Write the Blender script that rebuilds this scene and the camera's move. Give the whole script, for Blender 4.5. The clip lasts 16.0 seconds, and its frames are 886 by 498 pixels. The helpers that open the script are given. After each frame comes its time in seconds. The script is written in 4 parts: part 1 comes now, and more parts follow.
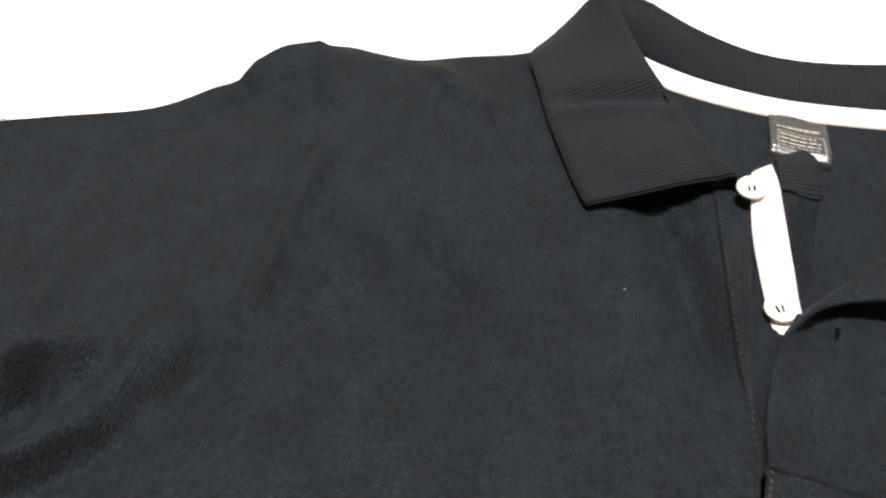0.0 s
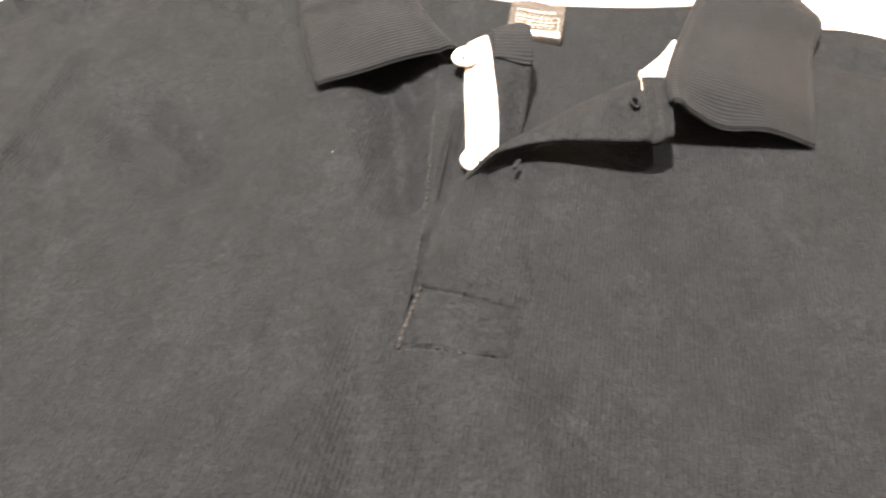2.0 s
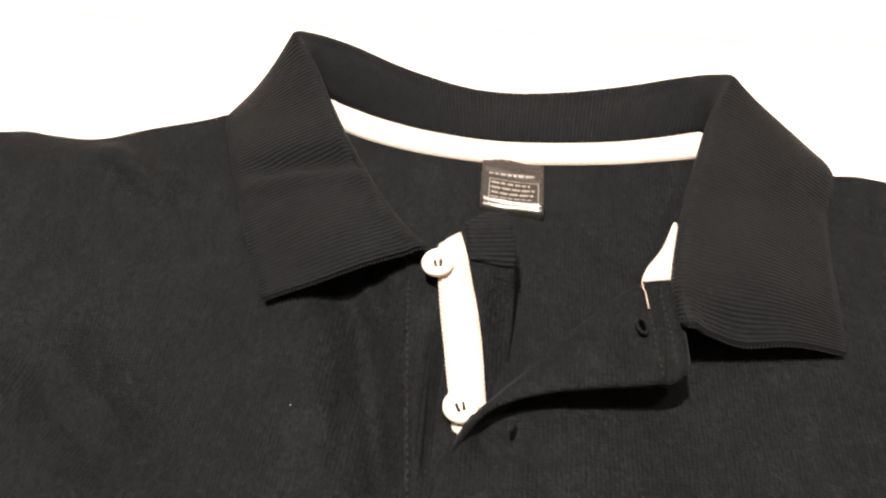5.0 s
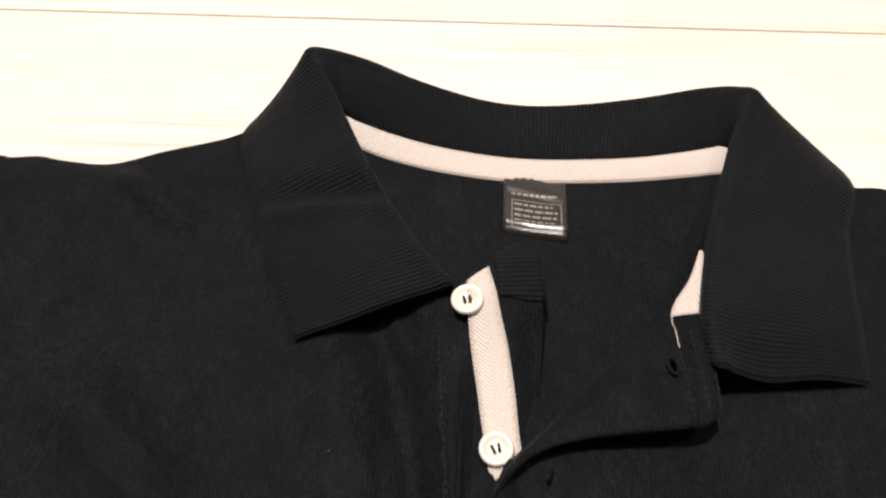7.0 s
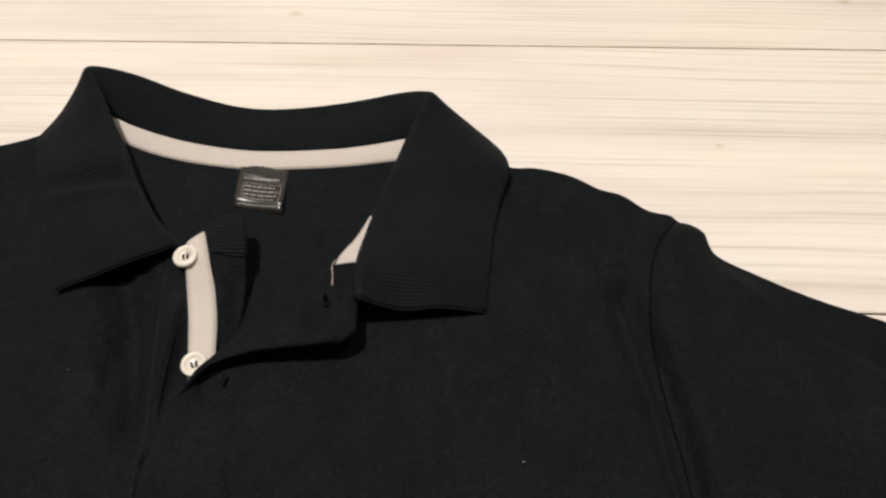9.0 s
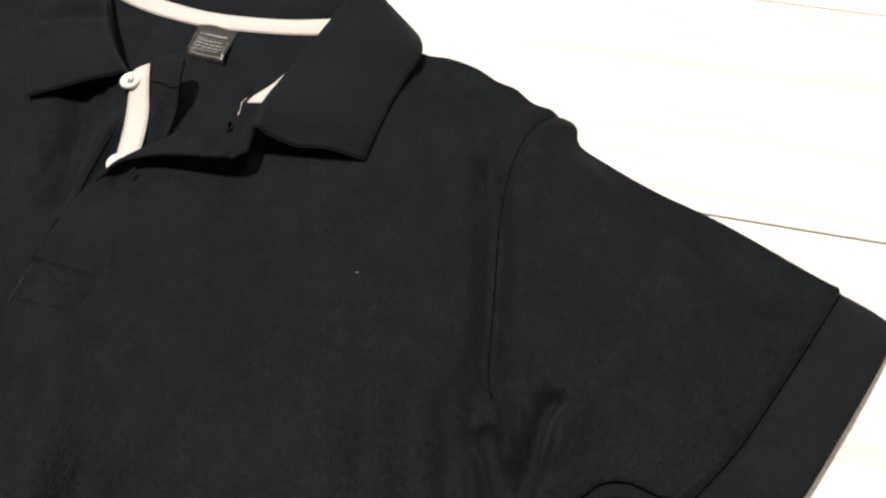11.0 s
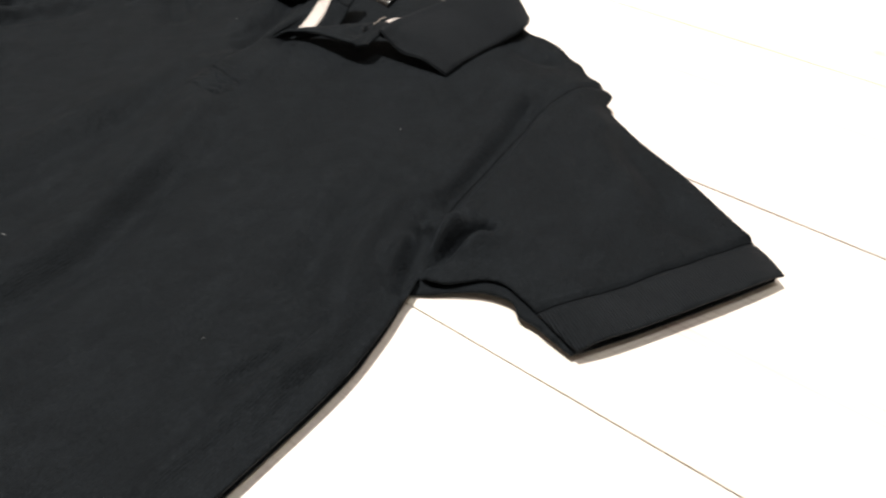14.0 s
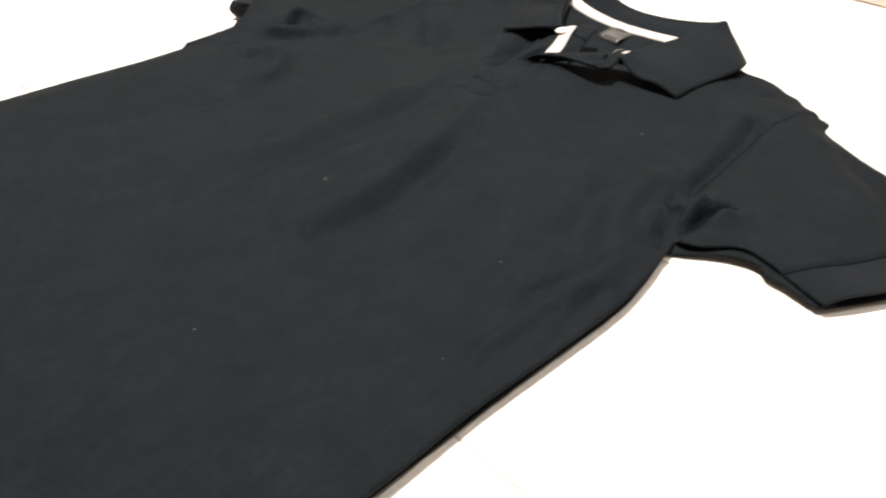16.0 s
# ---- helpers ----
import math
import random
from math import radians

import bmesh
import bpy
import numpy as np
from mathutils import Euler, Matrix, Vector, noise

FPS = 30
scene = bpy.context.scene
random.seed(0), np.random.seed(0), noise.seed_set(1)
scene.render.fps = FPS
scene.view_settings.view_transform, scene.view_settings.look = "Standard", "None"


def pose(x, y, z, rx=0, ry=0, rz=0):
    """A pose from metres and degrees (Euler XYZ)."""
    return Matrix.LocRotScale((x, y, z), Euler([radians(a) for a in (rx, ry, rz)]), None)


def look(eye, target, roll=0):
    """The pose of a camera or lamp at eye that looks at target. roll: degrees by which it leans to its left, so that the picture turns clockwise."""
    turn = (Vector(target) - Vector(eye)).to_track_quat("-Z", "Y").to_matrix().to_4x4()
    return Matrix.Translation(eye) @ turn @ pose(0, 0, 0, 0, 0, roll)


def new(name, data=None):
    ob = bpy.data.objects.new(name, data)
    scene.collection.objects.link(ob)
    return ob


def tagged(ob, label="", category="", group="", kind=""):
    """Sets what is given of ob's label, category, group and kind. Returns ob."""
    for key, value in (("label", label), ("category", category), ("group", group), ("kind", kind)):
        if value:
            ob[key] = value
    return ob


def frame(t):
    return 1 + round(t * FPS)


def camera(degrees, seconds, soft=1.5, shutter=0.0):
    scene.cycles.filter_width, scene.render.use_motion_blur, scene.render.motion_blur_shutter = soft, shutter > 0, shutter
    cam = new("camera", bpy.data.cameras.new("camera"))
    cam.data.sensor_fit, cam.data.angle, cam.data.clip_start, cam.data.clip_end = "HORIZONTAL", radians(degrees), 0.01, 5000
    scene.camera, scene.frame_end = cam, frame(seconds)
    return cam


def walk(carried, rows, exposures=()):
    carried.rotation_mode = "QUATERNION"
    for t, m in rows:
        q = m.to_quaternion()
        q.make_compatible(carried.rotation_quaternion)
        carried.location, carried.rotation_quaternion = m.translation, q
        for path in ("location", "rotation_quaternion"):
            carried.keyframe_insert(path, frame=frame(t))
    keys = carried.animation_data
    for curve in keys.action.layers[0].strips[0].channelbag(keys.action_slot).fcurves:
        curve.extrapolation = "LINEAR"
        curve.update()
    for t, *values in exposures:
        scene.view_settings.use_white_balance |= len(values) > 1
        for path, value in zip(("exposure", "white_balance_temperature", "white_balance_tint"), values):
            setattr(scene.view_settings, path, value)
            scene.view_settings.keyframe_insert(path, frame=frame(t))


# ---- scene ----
cam = camera(56.8, 16.0, soft=2.4, shutter=0.4)
PATH = [
    (0, (0.076, 0.039, 0.235), (-0.236, 1.411, -1.186), 0.9),
    (0.5, (0.097, 0.027, 0.233), (-0.203, 1.4, -1.19), 0.2),
    (1, (0.124, 0.018, 0.225), (-0.187, 1.401, -1.186), -0.8),
    (1.5, (0.158, 0.011, 0.223), (-0.151, 1.373, -1.209), -1.7),
    (2, (0.184, 0.015, 0.211), (-0.098, 1.39, -1.214), -1.5),
    (2.5, (0.205, 0.033, 0.211), (-0.046, 1.41, -1.218), -1.3),
    (3, (0.208, 0.043, 0.233), (-0.011, 1.431, -1.19), -1.2),
    (3.5, (0.204, 0.043, 0.263), (0.006, 1.424, -1.17), -1.4),
    (4, (0.192, 0.067, 0.26), (0.007, 1.446, -1.176), -1.6),
    (4.5, (0.177, 0.094, 0.246), (-0.002, 1.46, -1.205), -1.8),
    (4.7, (0.171, 0.101, 0.24), (-0.007, 1.462, -1.215), -2.0),
    (6.8, (0.146, 0.15, 0.256), (0.019, 1.363, -1.33), -2.3),
    (7, (0.147, 0.139, 0.265), (0.017, 1.35, -1.321), -2.6),
    (7.5, (0.162, 0.114, 0.302), (0.016, 1.318, -1.288), -3.9),
    (8, (0.189, 0.089, 0.33), (0.056, 1.304, -1.253), -3.6),
    (8.5, (0.234, 0.077, 0.325), (0.13, 1.311, -1.246), -2.8),
    (9, (0.269, 0.075, 0.321), (0.187, 1.31, -1.251), -2.1),
    (9.5, (0.281, 0.061, 0.316), (0.237, 1.296, -1.256), -0.9),
    (9.7, (0.289, 0.046, 0.313), (0.241, 1.292, -1.251), -0.7),
    (11.8, (0.443, -0.019, 0.332), (-0.016, 1.105, -1.257), -0.3),
    (12, (0.457, -0.025, 0.326), (-0.044, 1.114, -1.24), 0.5),
    (12.5, (0.489, -0.032, 0.316), (-0.098, 1.089, -1.233), 0.2),
    (13, (0.519, -0.067, 0.31), (-0.169, 1.069, -1.185), 0.1),
    (13.5, (0.554, -0.096, 0.309), (-0.244, 1.06, -1.115), 0.1),
    (14, (0.583, -0.129, 0.312), (-0.319, 1.052, -1.026), 0.2),
    (14.5, (0.598, -0.169, 0.318), (-0.391, 1.031, -0.941), 0.5),
    (15, (0.603, -0.2, 0.317), (-0.464, 0.991, -0.884), 0.5),
    (15.5, (0.6, -0.236, 0.309), (-0.532, 0.93, -0.855), 0.4),
    (16, (0.585, -0.282, 0.295), (-0.594, 0.854, -0.853), 0.5),
]
EXPOSURES = [
    (0, 1.9, 6150, 10), (0.5, 3.25, 6350, 10), (1.0, 3.45, 6750, 12), (1.5, 3.48, 7350, 16), (2.0, 3.58, 7500, 18), (2.5, 3.45, 7600, 19), (3.0, 3.31, 7850, 21), (3.5, 3.0, 7950, 22), (4.0, 2.15, 7850, 21), (4.5, 1.84, 7600, 19),
    (7.0, 0.72, 6700, 16), (7.5, 0.40, 6550, 12), (8.0, 0.06, 6500, 10), (9.0, 0.25, 6500, 10), (9.7, 0.2, 6500, 10), (11.8, 1.62, 6250, 10), (12.5, 1.88, 6250, 10), (13.0, 1.75, 6250, 10), (13.5, 1.1, 6250, 10), (14.5, 1.1, 6300, 10), (15.5, 1.3, 6250, 10), (16.0, 1.55, 6250, 10),
]
walk(cam, [(t, look(eye, target, roll)) for t, eye, target, roll in PATH], EXPOSURES)

# ---- light: a room with two ceiling lamps ----
world = bpy.data.worlds.new("room_air")
scene.world = world
world.use_nodes = True
world.node_tree.nodes["Background"].inputs["Color"].default_value = (1.0, 0.97, 0.92, 1)
world.node_tree.nodes["Background"].inputs["Strength"].default_value = 0.008


def ceiling_lamp(name, eye, target, watts, size, colour):
    data = bpy.data.lights.new(name, "AREA")
    data.shape, data.size, data.energy, data.color = "DISK", size, watts, colour
    lamp = new(name, data)
    lamp.matrix_world = look(eye, target)
    return lamp


ceiling_lamp("ceiling_lamp", (-0.15, 0.17, 2.30), (0.14, 0.2, 0), 46, 0.12, (1.0, 0.955, 0.89))
ceiling_lamp("ceiling_lamp", (0.95, 0.20, 2.30), (0.20, 0.2, 0), 7.5, 0.16, (1.0, 0.96, 0.90))


# ---- materials ----
class Nodes:
    """Short hand for a node material."""

    def __init__(self, name, roughness=0.6, metallic=0.0):
        self.mat = bpy.data.materials.new(name)
        self.mat.use_nodes = True
        self.tree = self.mat.node_tree
        self.bsdf = self.tree.nodes["Principled BSDF"]
        self.bsdf.inputs["Roughness"].default_value = roughness
        self.bsdf.inputs["Metallic"].default_value = metallic

    def add(self, kind, **values):
        node = self.tree.nodes.new(kind)
        for key, value in values.items():
            setattr(node, key, value)
        return node

    def link(self, a, b):
        self.tree.links.new(a, b)

    def math(self, op, a, b=None):
        node = self.add("ShaderNodeMath", operation=op)
        for slot, value in zip(node.inputs, (a, b)):
            if value is None:
                continue
            if isinstance(value, (int, float)):
                slot.default_value = value
            else:
                self.link(value, slot)
        return node.outputs[0]

    def coords(self, scale, source="Object", offset=None):
        tex = self.add("ShaderNodeTexCoord")
        node = self.add("ShaderNodeMapping")
        node.inputs["Scale"].default_value = scale
        self.link(tex.outputs[source], node.inputs["Vector"])
        if offset is not None:
            self.link(offset, node.inputs["Location"])
        return node.outputs[0]

    def noise(self, vector, scale, detail=3.0, roughness=0.5, distortion=0.0):
        node = self.add("ShaderNodeTexNoise")
        node.inputs["Scale"].default_value = scale
        node.inputs["Detail"].default_value = detail
        node.inputs["Roughness"].default_value = roughness
        node.inputs["Distortion"].default_value = distortion
        self.link(vector, node.inputs["Vector"])
        return node.outputs["Fac"]

    def ramp(self, fac, stops):
        node = self.add("ShaderNodeValToRGB")
        el = node.color_ramp.elements
        while len(el) < len(stops):
            el.new(0.5)
        for e, (at, colour) in zip(el, stops):
            e.position, e.color = at, (*colour, 1)
        self.link(fac, node.inputs["Fac"])
        return node.outputs["Color"]

    def mix(self, fac, a, b, blend="MIX"):
        node = self.add("ShaderNodeMix", data_type="RGBA", blend_type=blend)
        for slot, value in ((node.inputs[0], fac), (node.inputs[6], a), (node.inputs[7], b)):
            if isinstance(value, (int, float)):
                slot.default_value = value
            elif isinstance(value, tuple):
                slot.default_value = (*value, 1)
            else:
                self.link(value, slot)
        return node.outputs[2]

    def bump(self, height, strength, distance, below=None):
        node = self.add("ShaderNodeBump")
        node.inputs["Strength"].default_value = strength
        node.inputs["Distance"].default_value = distance
        self.link(height, node.inputs["Height"])
        if below is not None:
            self.link(below, node.inputs["Normal"])
        return node.outputs["Normal"]

    def colour(self, value):
        if isinstance(value, tuple):
            self.bsdf.inputs["Base Color"].default_value = (*value, 1)
        else:
            self.link(value, self.bsdf.inputs["Base Color"])
        return self

    def normal(self, value):
        self.link(value, self.bsdf.inputs["Normal"])
        return self


def jersey_material():
    """Black-navy cotton jersey: fine knit, slight fading in patches, fuzzy sheen."""
    n = Nodes("black_cotton_jersey", 0.72)
    plain = n.coords((1, 1, 1))
    patches = n.noise(plain, 22, 6, 0.7)
    worn = n.noise(n.coords((1, 0.6, 1)), 75, 4, 0.65, 0.6)
    grain = n.noise(plain, 800, 2, 0.6)
    sep = n.add("ShaderNodeSeparateXYZ")
    n.link(plain, sep.inputs[0])
    sway = n.math("MULTIPLY", n.noise(plain, 60, 2, 0.5), 0.0012)
    twill = n.math("SINE", n.math("MULTIPLY", n.math("ADD", sep.outputs[0], sway), 2 * math.pi / 0.0014))
    course = n.math("SINE", n.math("MULTIPLY", sep.outputs[1], 2 * math.pi / 0.0012))
    knit = n.math("ADD", n.math("MULTIPLY", twill, 0.14), n.math("ADD", n.math("MULTIPLY", course, 0.08), n.math("MULTIPLY", grain, 1.0)))
    tone = n.ramp(patches, [(0.28, (0.0030, 0.0037, 0.0045)), (0.72, (0.0047, 0.0057, 0.0069))])
    tuft = n.ramp(n.noise(plain, 330, 4, 0.75, 0.4), [(0.36, (0.74, 0.74, 0.75)), (0.52, (0.98, 0.98, 0.98)), (0.70, (1.36, 1.34, 1.32))])
    scuff = n.ramp(worn, [(0.35, (0.76, 0.76, 0.76)), (0.70, (1.38, 1.36, 1.33))])
    fleck = n.ramp(grain, [(0.36, (0.48, 0.48, 0.48)), (0.55, (1.0, 1.0, 1.0)), (0.74, (2.0, 1.92, 1.86))])
    wale = n.ramp(n.math("ADD", n.math("MULTIPLY", twill, 0.5), 0.5), [(0.0, (0.88, 0.88, 0.88)), (1.0, (1.10, 1.10, 1.10))])
    tone = n.mix(1.0, tone, tuft, "MULTIPLY")
    n.colour(n.mix(1.0, n.mix(1.0, n.mix(1.0, tone, scuff, "MULTIPLY"), fleck, "MULTIPLY"), wale, "MULTIPLY"))
    rough = n.noise(plain, 95, 6, 0.7)
    n.normal(n.bump(knit, 0.65, 0.0005, n.bump(rough, 0.55, 0.0030)))
    n.bsdf.inputs["Specular IOR Level"].default_value = 0.118
    n.bsdf.inputs["Sheen Weight"].default_value = 0.034
    n.bsdf.inputs["Sheen Roughness"].default_value = 0.45
    n.bsdf.inputs["Specular Tint"].default_value = (0.86, 0.94, 1.0, 1)
    n.bsdf.inputs["Sheen Tint"].default_value = (0.78, 0.88, 1.0, 1)
    return n.mat


def rib_material():
    """Black ribbed knit of the collar: ribs run across the band."""
    n = Nodes("black_rib_knit", 0.68)
    uv = n.add("ShaderNodeUVMap").outputs[0]
    sep = n.add("ShaderNodeSeparateXYZ")
    n.link(uv, sep.inputs[0])
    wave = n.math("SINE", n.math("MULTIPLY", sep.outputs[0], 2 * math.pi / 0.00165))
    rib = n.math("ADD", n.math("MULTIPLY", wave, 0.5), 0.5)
    loops = n.math("SINE", n.math("MULTIPLY", sep.outputs[1], 2 * math.pi / 0.0010))
    height = n.math("ADD", rib, n.math("MULTIPLY", loops, 0.12))
    plain = n.coords((1, 1, 1))
    patches = n.noise(plain, 30, 4, 0.6)
    tone = n.ramp(patches, [(0.28, (0.0031, 0.0037, 0.0044)), (0.72, (0.0054, 0.0061, 0.0071))])
    # painted shading: base colour darker in the grooves, lighter on the rib ridges
    groove_shade = n.ramp(rib, [(0.0, (0.54, 0.54, 0.54)), (0.75, (1.48, 1.46, 1.45))])
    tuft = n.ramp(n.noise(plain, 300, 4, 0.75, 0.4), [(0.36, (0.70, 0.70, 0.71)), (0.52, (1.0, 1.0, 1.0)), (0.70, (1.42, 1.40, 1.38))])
    n.colour(n.mix(1.0, n.mix(1.0, tone, tuft, "MULTIPLY"), groove_shade, "MULTIPLY"))
    fuzz = n.noise(plain, 700, 2, 0.6)
    wrinkle = n.noise(plain, 120, 4, 0.6)
    n.normal(n.bump(height, 0.70, 0.00055, n.bump(fuzz, 0.4, 0.0007, n.bump(wrinkle, 0.45, 0.0020))))
    n.bsdf.inputs["Specular IOR Level"].default_value = 0.12
    n.bsdf.inputs["Sheen Weight"].default_value = 0.026
    n.bsdf.inputs["Specular Tint"].default_value = (0.86, 0.94, 1.0, 1)
    n.bsdf.inputs["Sheen Tint"].default_value = (0.8, 0.88, 1.0, 1)
    return n.mat


def tape_material():
    """Off-white herringbone cotton tape."""
    n = Nodes("white_herringbone_tape", 0.85)
    uv = n.add("ShaderNodeUVMap").outputs[0]
    sep = n.add("ShaderNodeSeparateXYZ")
    n.link(uv, sep.inputs[0])
    fold = n.math("ABSOLUTE", n.math("SUBTRACT", sep.outputs[1], 0.0058))
    twill = n.math("SINE", n.math("MULTIPLY", n.math("ADD", sep.outputs[0], n.math("MULTIPLY", fold, 1.3)), 2 * math.pi / 0.0016))
    line = n.math("ADD", n.math("MULTIPLY", twill, 0.5), 0.5)
    weave = n.noise(n.coords((1, 1, 1)), 1400, 2, 0.6)
    tone = n.ramp(line, [(0.0, (0.33, 0.27, 0.24)), (0.5, (0.64, 0.57, 0.52))])
    n.colour(n.mix(0.25, tone, n.ramp(weave, [(0.3, (0.50, 0.43, 0.39)), (0.7, (0.8, 0.74, 0.69))])))
    n.normal(n.bump(line, 0.5, 0.0004, n.bump(weave, 0.3, 0.0003)))
    n.bsdf.inputs["Specular IOR Level"].default_value = 0.2
    return n.mat


def plank_material():
    """Whitewashed pine boards: long grain, pinkish streaks, a few pale knots."""
    n = Nodes("whitewashed_pine", 0.5)
    info = n.add("ShaderNodeObjectInfo")
    shift = n.add("ShaderNodeCombineXYZ")
    n.link(n.math("MULTIPLY", info.outputs["Random"], 37.0), shift.inputs[0])
    n.link(n.math("MULTIPLY", info.outputs["Random"], 11.0), shift.inputs[1])
    bend = n.noise(n.coords((2.2, 5.0, 1.0), offset=shift.outputs[0]), 1.0, 2, 0.5)
    sep = n.add("ShaderNodeSeparateXYZ")
    n.link(n.coords((1, 1, 1), offset=shift.outputs[0]), sep.inputs[0])
    across = n.math("ADD", sep.outputs[1], n.math("MULTIPLY", bend, 0.022))
    grain_at = n.add("ShaderNodeCombineXYZ")
    n.link(n.math("MULTIPLY", sep.outputs[0], 2.6), grain_at.inputs[0])
    n.link(n.math("MULTIPLY", across, 280.0), grain_at.inputs[1])
    fine = n.noise(grain_at.outputs[0], 1.6, 4, 0.6)
    broad_at = n.add("ShaderNodeCombineXYZ")
    n.link(n.math("MULTIPLY", sep.outputs[0], 1.3), broad_at.inputs[0])
    n.link(n.math("MULTIPLY", across, 26.0), broad_at.inputs[1])
    broad = n.noise(broad_at.outputs[0], 1.0, 3, 0.55)
    base = n.ramp(broad, [(0.28, (0.665, 0.585, 0.535)), (0.42, (0.735, 0.668, 0.608)), (0.55, (0.775, 0.715, 0.650)), (0.74, (0.765, 0.695, 0.600))])
    lines = n.ramp(fine, [(0.30, (0.72, 0.69, 0.665)), (0.45, (0.94, 0.93, 0.92)), (0.58, (1.0, 1.0, 1.0)), (0.78, (1.03, 1.03, 1.03))])
    where = n.ramp(n.noise(n.coords((2.5, 7, 1), offset=shift.outputs[0]), 1.0, 3, 0.6), [(0.34, (0.30, 0.30, 0.30)), (0.60, (1.0, 1.0, 1.0))])
    lines = n.mix(where, (1.0, 1.0, 1.0), lines)
    wood = n.mix(1.0, base, lines, "MULTIPLY")
    blotch = n.noise(n.coords((3, 9, 1), offset=shift.outputs[0]), 1.5, 3, 0.6)
    for kx, ky, size in ((0.400, 0.401, 0.0045), (0.147, 0.516, 0.0080), (0.500, 0.534, 0.0070), (0.62, 0.352, 0.006)):
        gap = n.add("ShaderNodeVectorMath", operation="DISTANCE")
        n.link(n.coords((1, 1.5, 0)), gap.inputs[0])
        gap.inputs[1].default_value = (kx, ky * 1.5, 0)
        ring = n.ramp(n.math("ADD", n.math("DIVIDE", gap.outputs["Value"], size), n.math("MULTIPLY", fine, 0.3)), [(0.25, (0.83, 0.78, 0.70)), (0.55, (0.92, 0.89, 0.84)), (1.0, (1.0, 1.0, 1.0))])
        wood = n.mix(1.0, wood, ring, "MULTIPLY")
    n.colour(n.mix(0.8, wood, n.mix(1.0, wood, n.ramp(blotch, [(0.3, (0.93, 0.88, 0.88)), (0.5, (1.0, 0.99, 0.99)), (0.7, (1.04, 1.02, 0.95))]), "MULTIPLY")))
    n.link(n.math("ADD", n.math("MULTIPLY", fine, 0.25), 0.36), n.bsdf.inputs["Roughness"])
    n.normal(n.bump(fine, 0.25, 0.0006))
    n.bsdf.inputs["Specular IOR Level"].default_value = 0.35
    return n.mat


def simple_material(name, colour, roughness, spread=0.12, scale=60.0, metallic=0.0, relief=0.1):
    """One colour with slight mottling and relief."""
    n = Nodes(name, roughness, metallic)
    mottle = n.noise(n.coords((1, 1, 1)), scale, 4, 0.6)
    n.colour(n.ramp(mottle, [(0.3, tuple(c * (1 - spread) for c in colour)), (0.7, tuple(c * (1 + spread) for c in colour))]))
    n.normal(n.bump(mottle, relief, 0.001))
    return n.mat


def satin_material():
    n = Nodes("black_satin", 0.26)
    weave = n.noise(n.coords((0.15, 1, 1)), 2200, 2, 0.5)
    n.colour(n.ramp(weave, [(0.3, (0.020, 0.0185, 0.017)), (0.7, (0.036, 0.033, 0.030))]))
    n.normal(n.bump(weave, 0.25, 0.0003))
    n.bsdf.inputs["Specular IOR Level"].default_value = 0.7
    return n.mat


JERSEY, RIB, TAPE, PLANK, SATIN = jersey_material(), rib_material(), tape_material(), plank_material(), satin_material()
BUTTON = simple_material("ivory_button", (0.72, 0.66, 0.58), 0.28, 0.06, 300, relief=0.03)
THREAD = simple_material("black_thread", (0.020, 0.020, 0.020), 0.9, 0.2, 900)
PALE_THREAD = simple_material("pale_thread", (0.62, 0.52, 0.44), 0.85, 0.1, 900)
DULL_THREAD = simple_material("brown_grey_thread", (0.022, 0.018, 0.016), 0.9, 0.2, 900)
LINT = simple_material("white_lint", (0.75, 0.73, 0.70), 0.9, 0.1, 900)
PRINT = simple_material("silver_print", (0.21, 0.19, 0.17), 0.45, 0.15, 1500)
THREAD.node_tree.nodes["Principled BSDF"].inputs["Specular IOR Level"].default_value = 0.1
JOINT = simple_material("brown_joint", (0.25, 0.18, 0.125), 0.8, 0.2, 40)


def oak_material():
    n = Nodes("beige_oak", 0.5)
    grain = n.noise(n.coords((3, 1, 160)), 1.0, 4, 0.6)
    n.colour(n.ramp(grain, [(0.3, (0.60, 0.50, 0.425)), (0.7, (0.71, 0.61, 0.53))]))
    n.normal(n.bump(grain, 0.2, 0.0006))
    return n.mat


OAK = oak_material()
PLASTER = simple_material("pale_plaster", (0.30, 0.285, 0.26), 0.9, 0.04, 6)


# ---- mesh tools ----
def mesh_object(name, verts, faces, material, parent=None, label="", uvs=None, thick=0.0, smooth=True):
    data = bpy.data.meshes.new(name)
    data.from_pydata([tuple(v) for v in verts], [], [tuple(f) for f in faces])
    if uvs is not None:
        layer = data.uv_layers.new(name="UVMap")
        loops = np.empty(len(data.loops), dtype=np.int32)
        data.loops.foreach_get("vertex_index", loops)
        layer.data.foreach_set("uv", np.asarray(uvs, dtype=np.float32)[loops].ravel())
    data.materials.append(material)
    if smooth:
        data.polygons.foreach_set("use_smooth", [True] * len(data.polygons))
    data.update()
    ob = new(name, data)
    if parent is not None:
        ob.parent = parent
    if thick:
        solid = ob.modifiers.new("thickness", "SOLIDIFY")
        solid.thickness, solid.offset = thick, -1.0
    if label:
        tagged(ob, label)
    return ob


def part(name, bm, material, parent, label="", smooth=False):
    data = bpy.data.meshes.new(name)
    bm.normal_update()
    bm.to_mesh(data)
    bm.free()
    data.materials.append(material)
    if smooth:
        data.polygons.foreach_set("use_smooth", [True] * len(data.polygons))
    ob = new(name, data)
    ob.parent = parent
    if label:
        tagged(ob, label)
    return ob


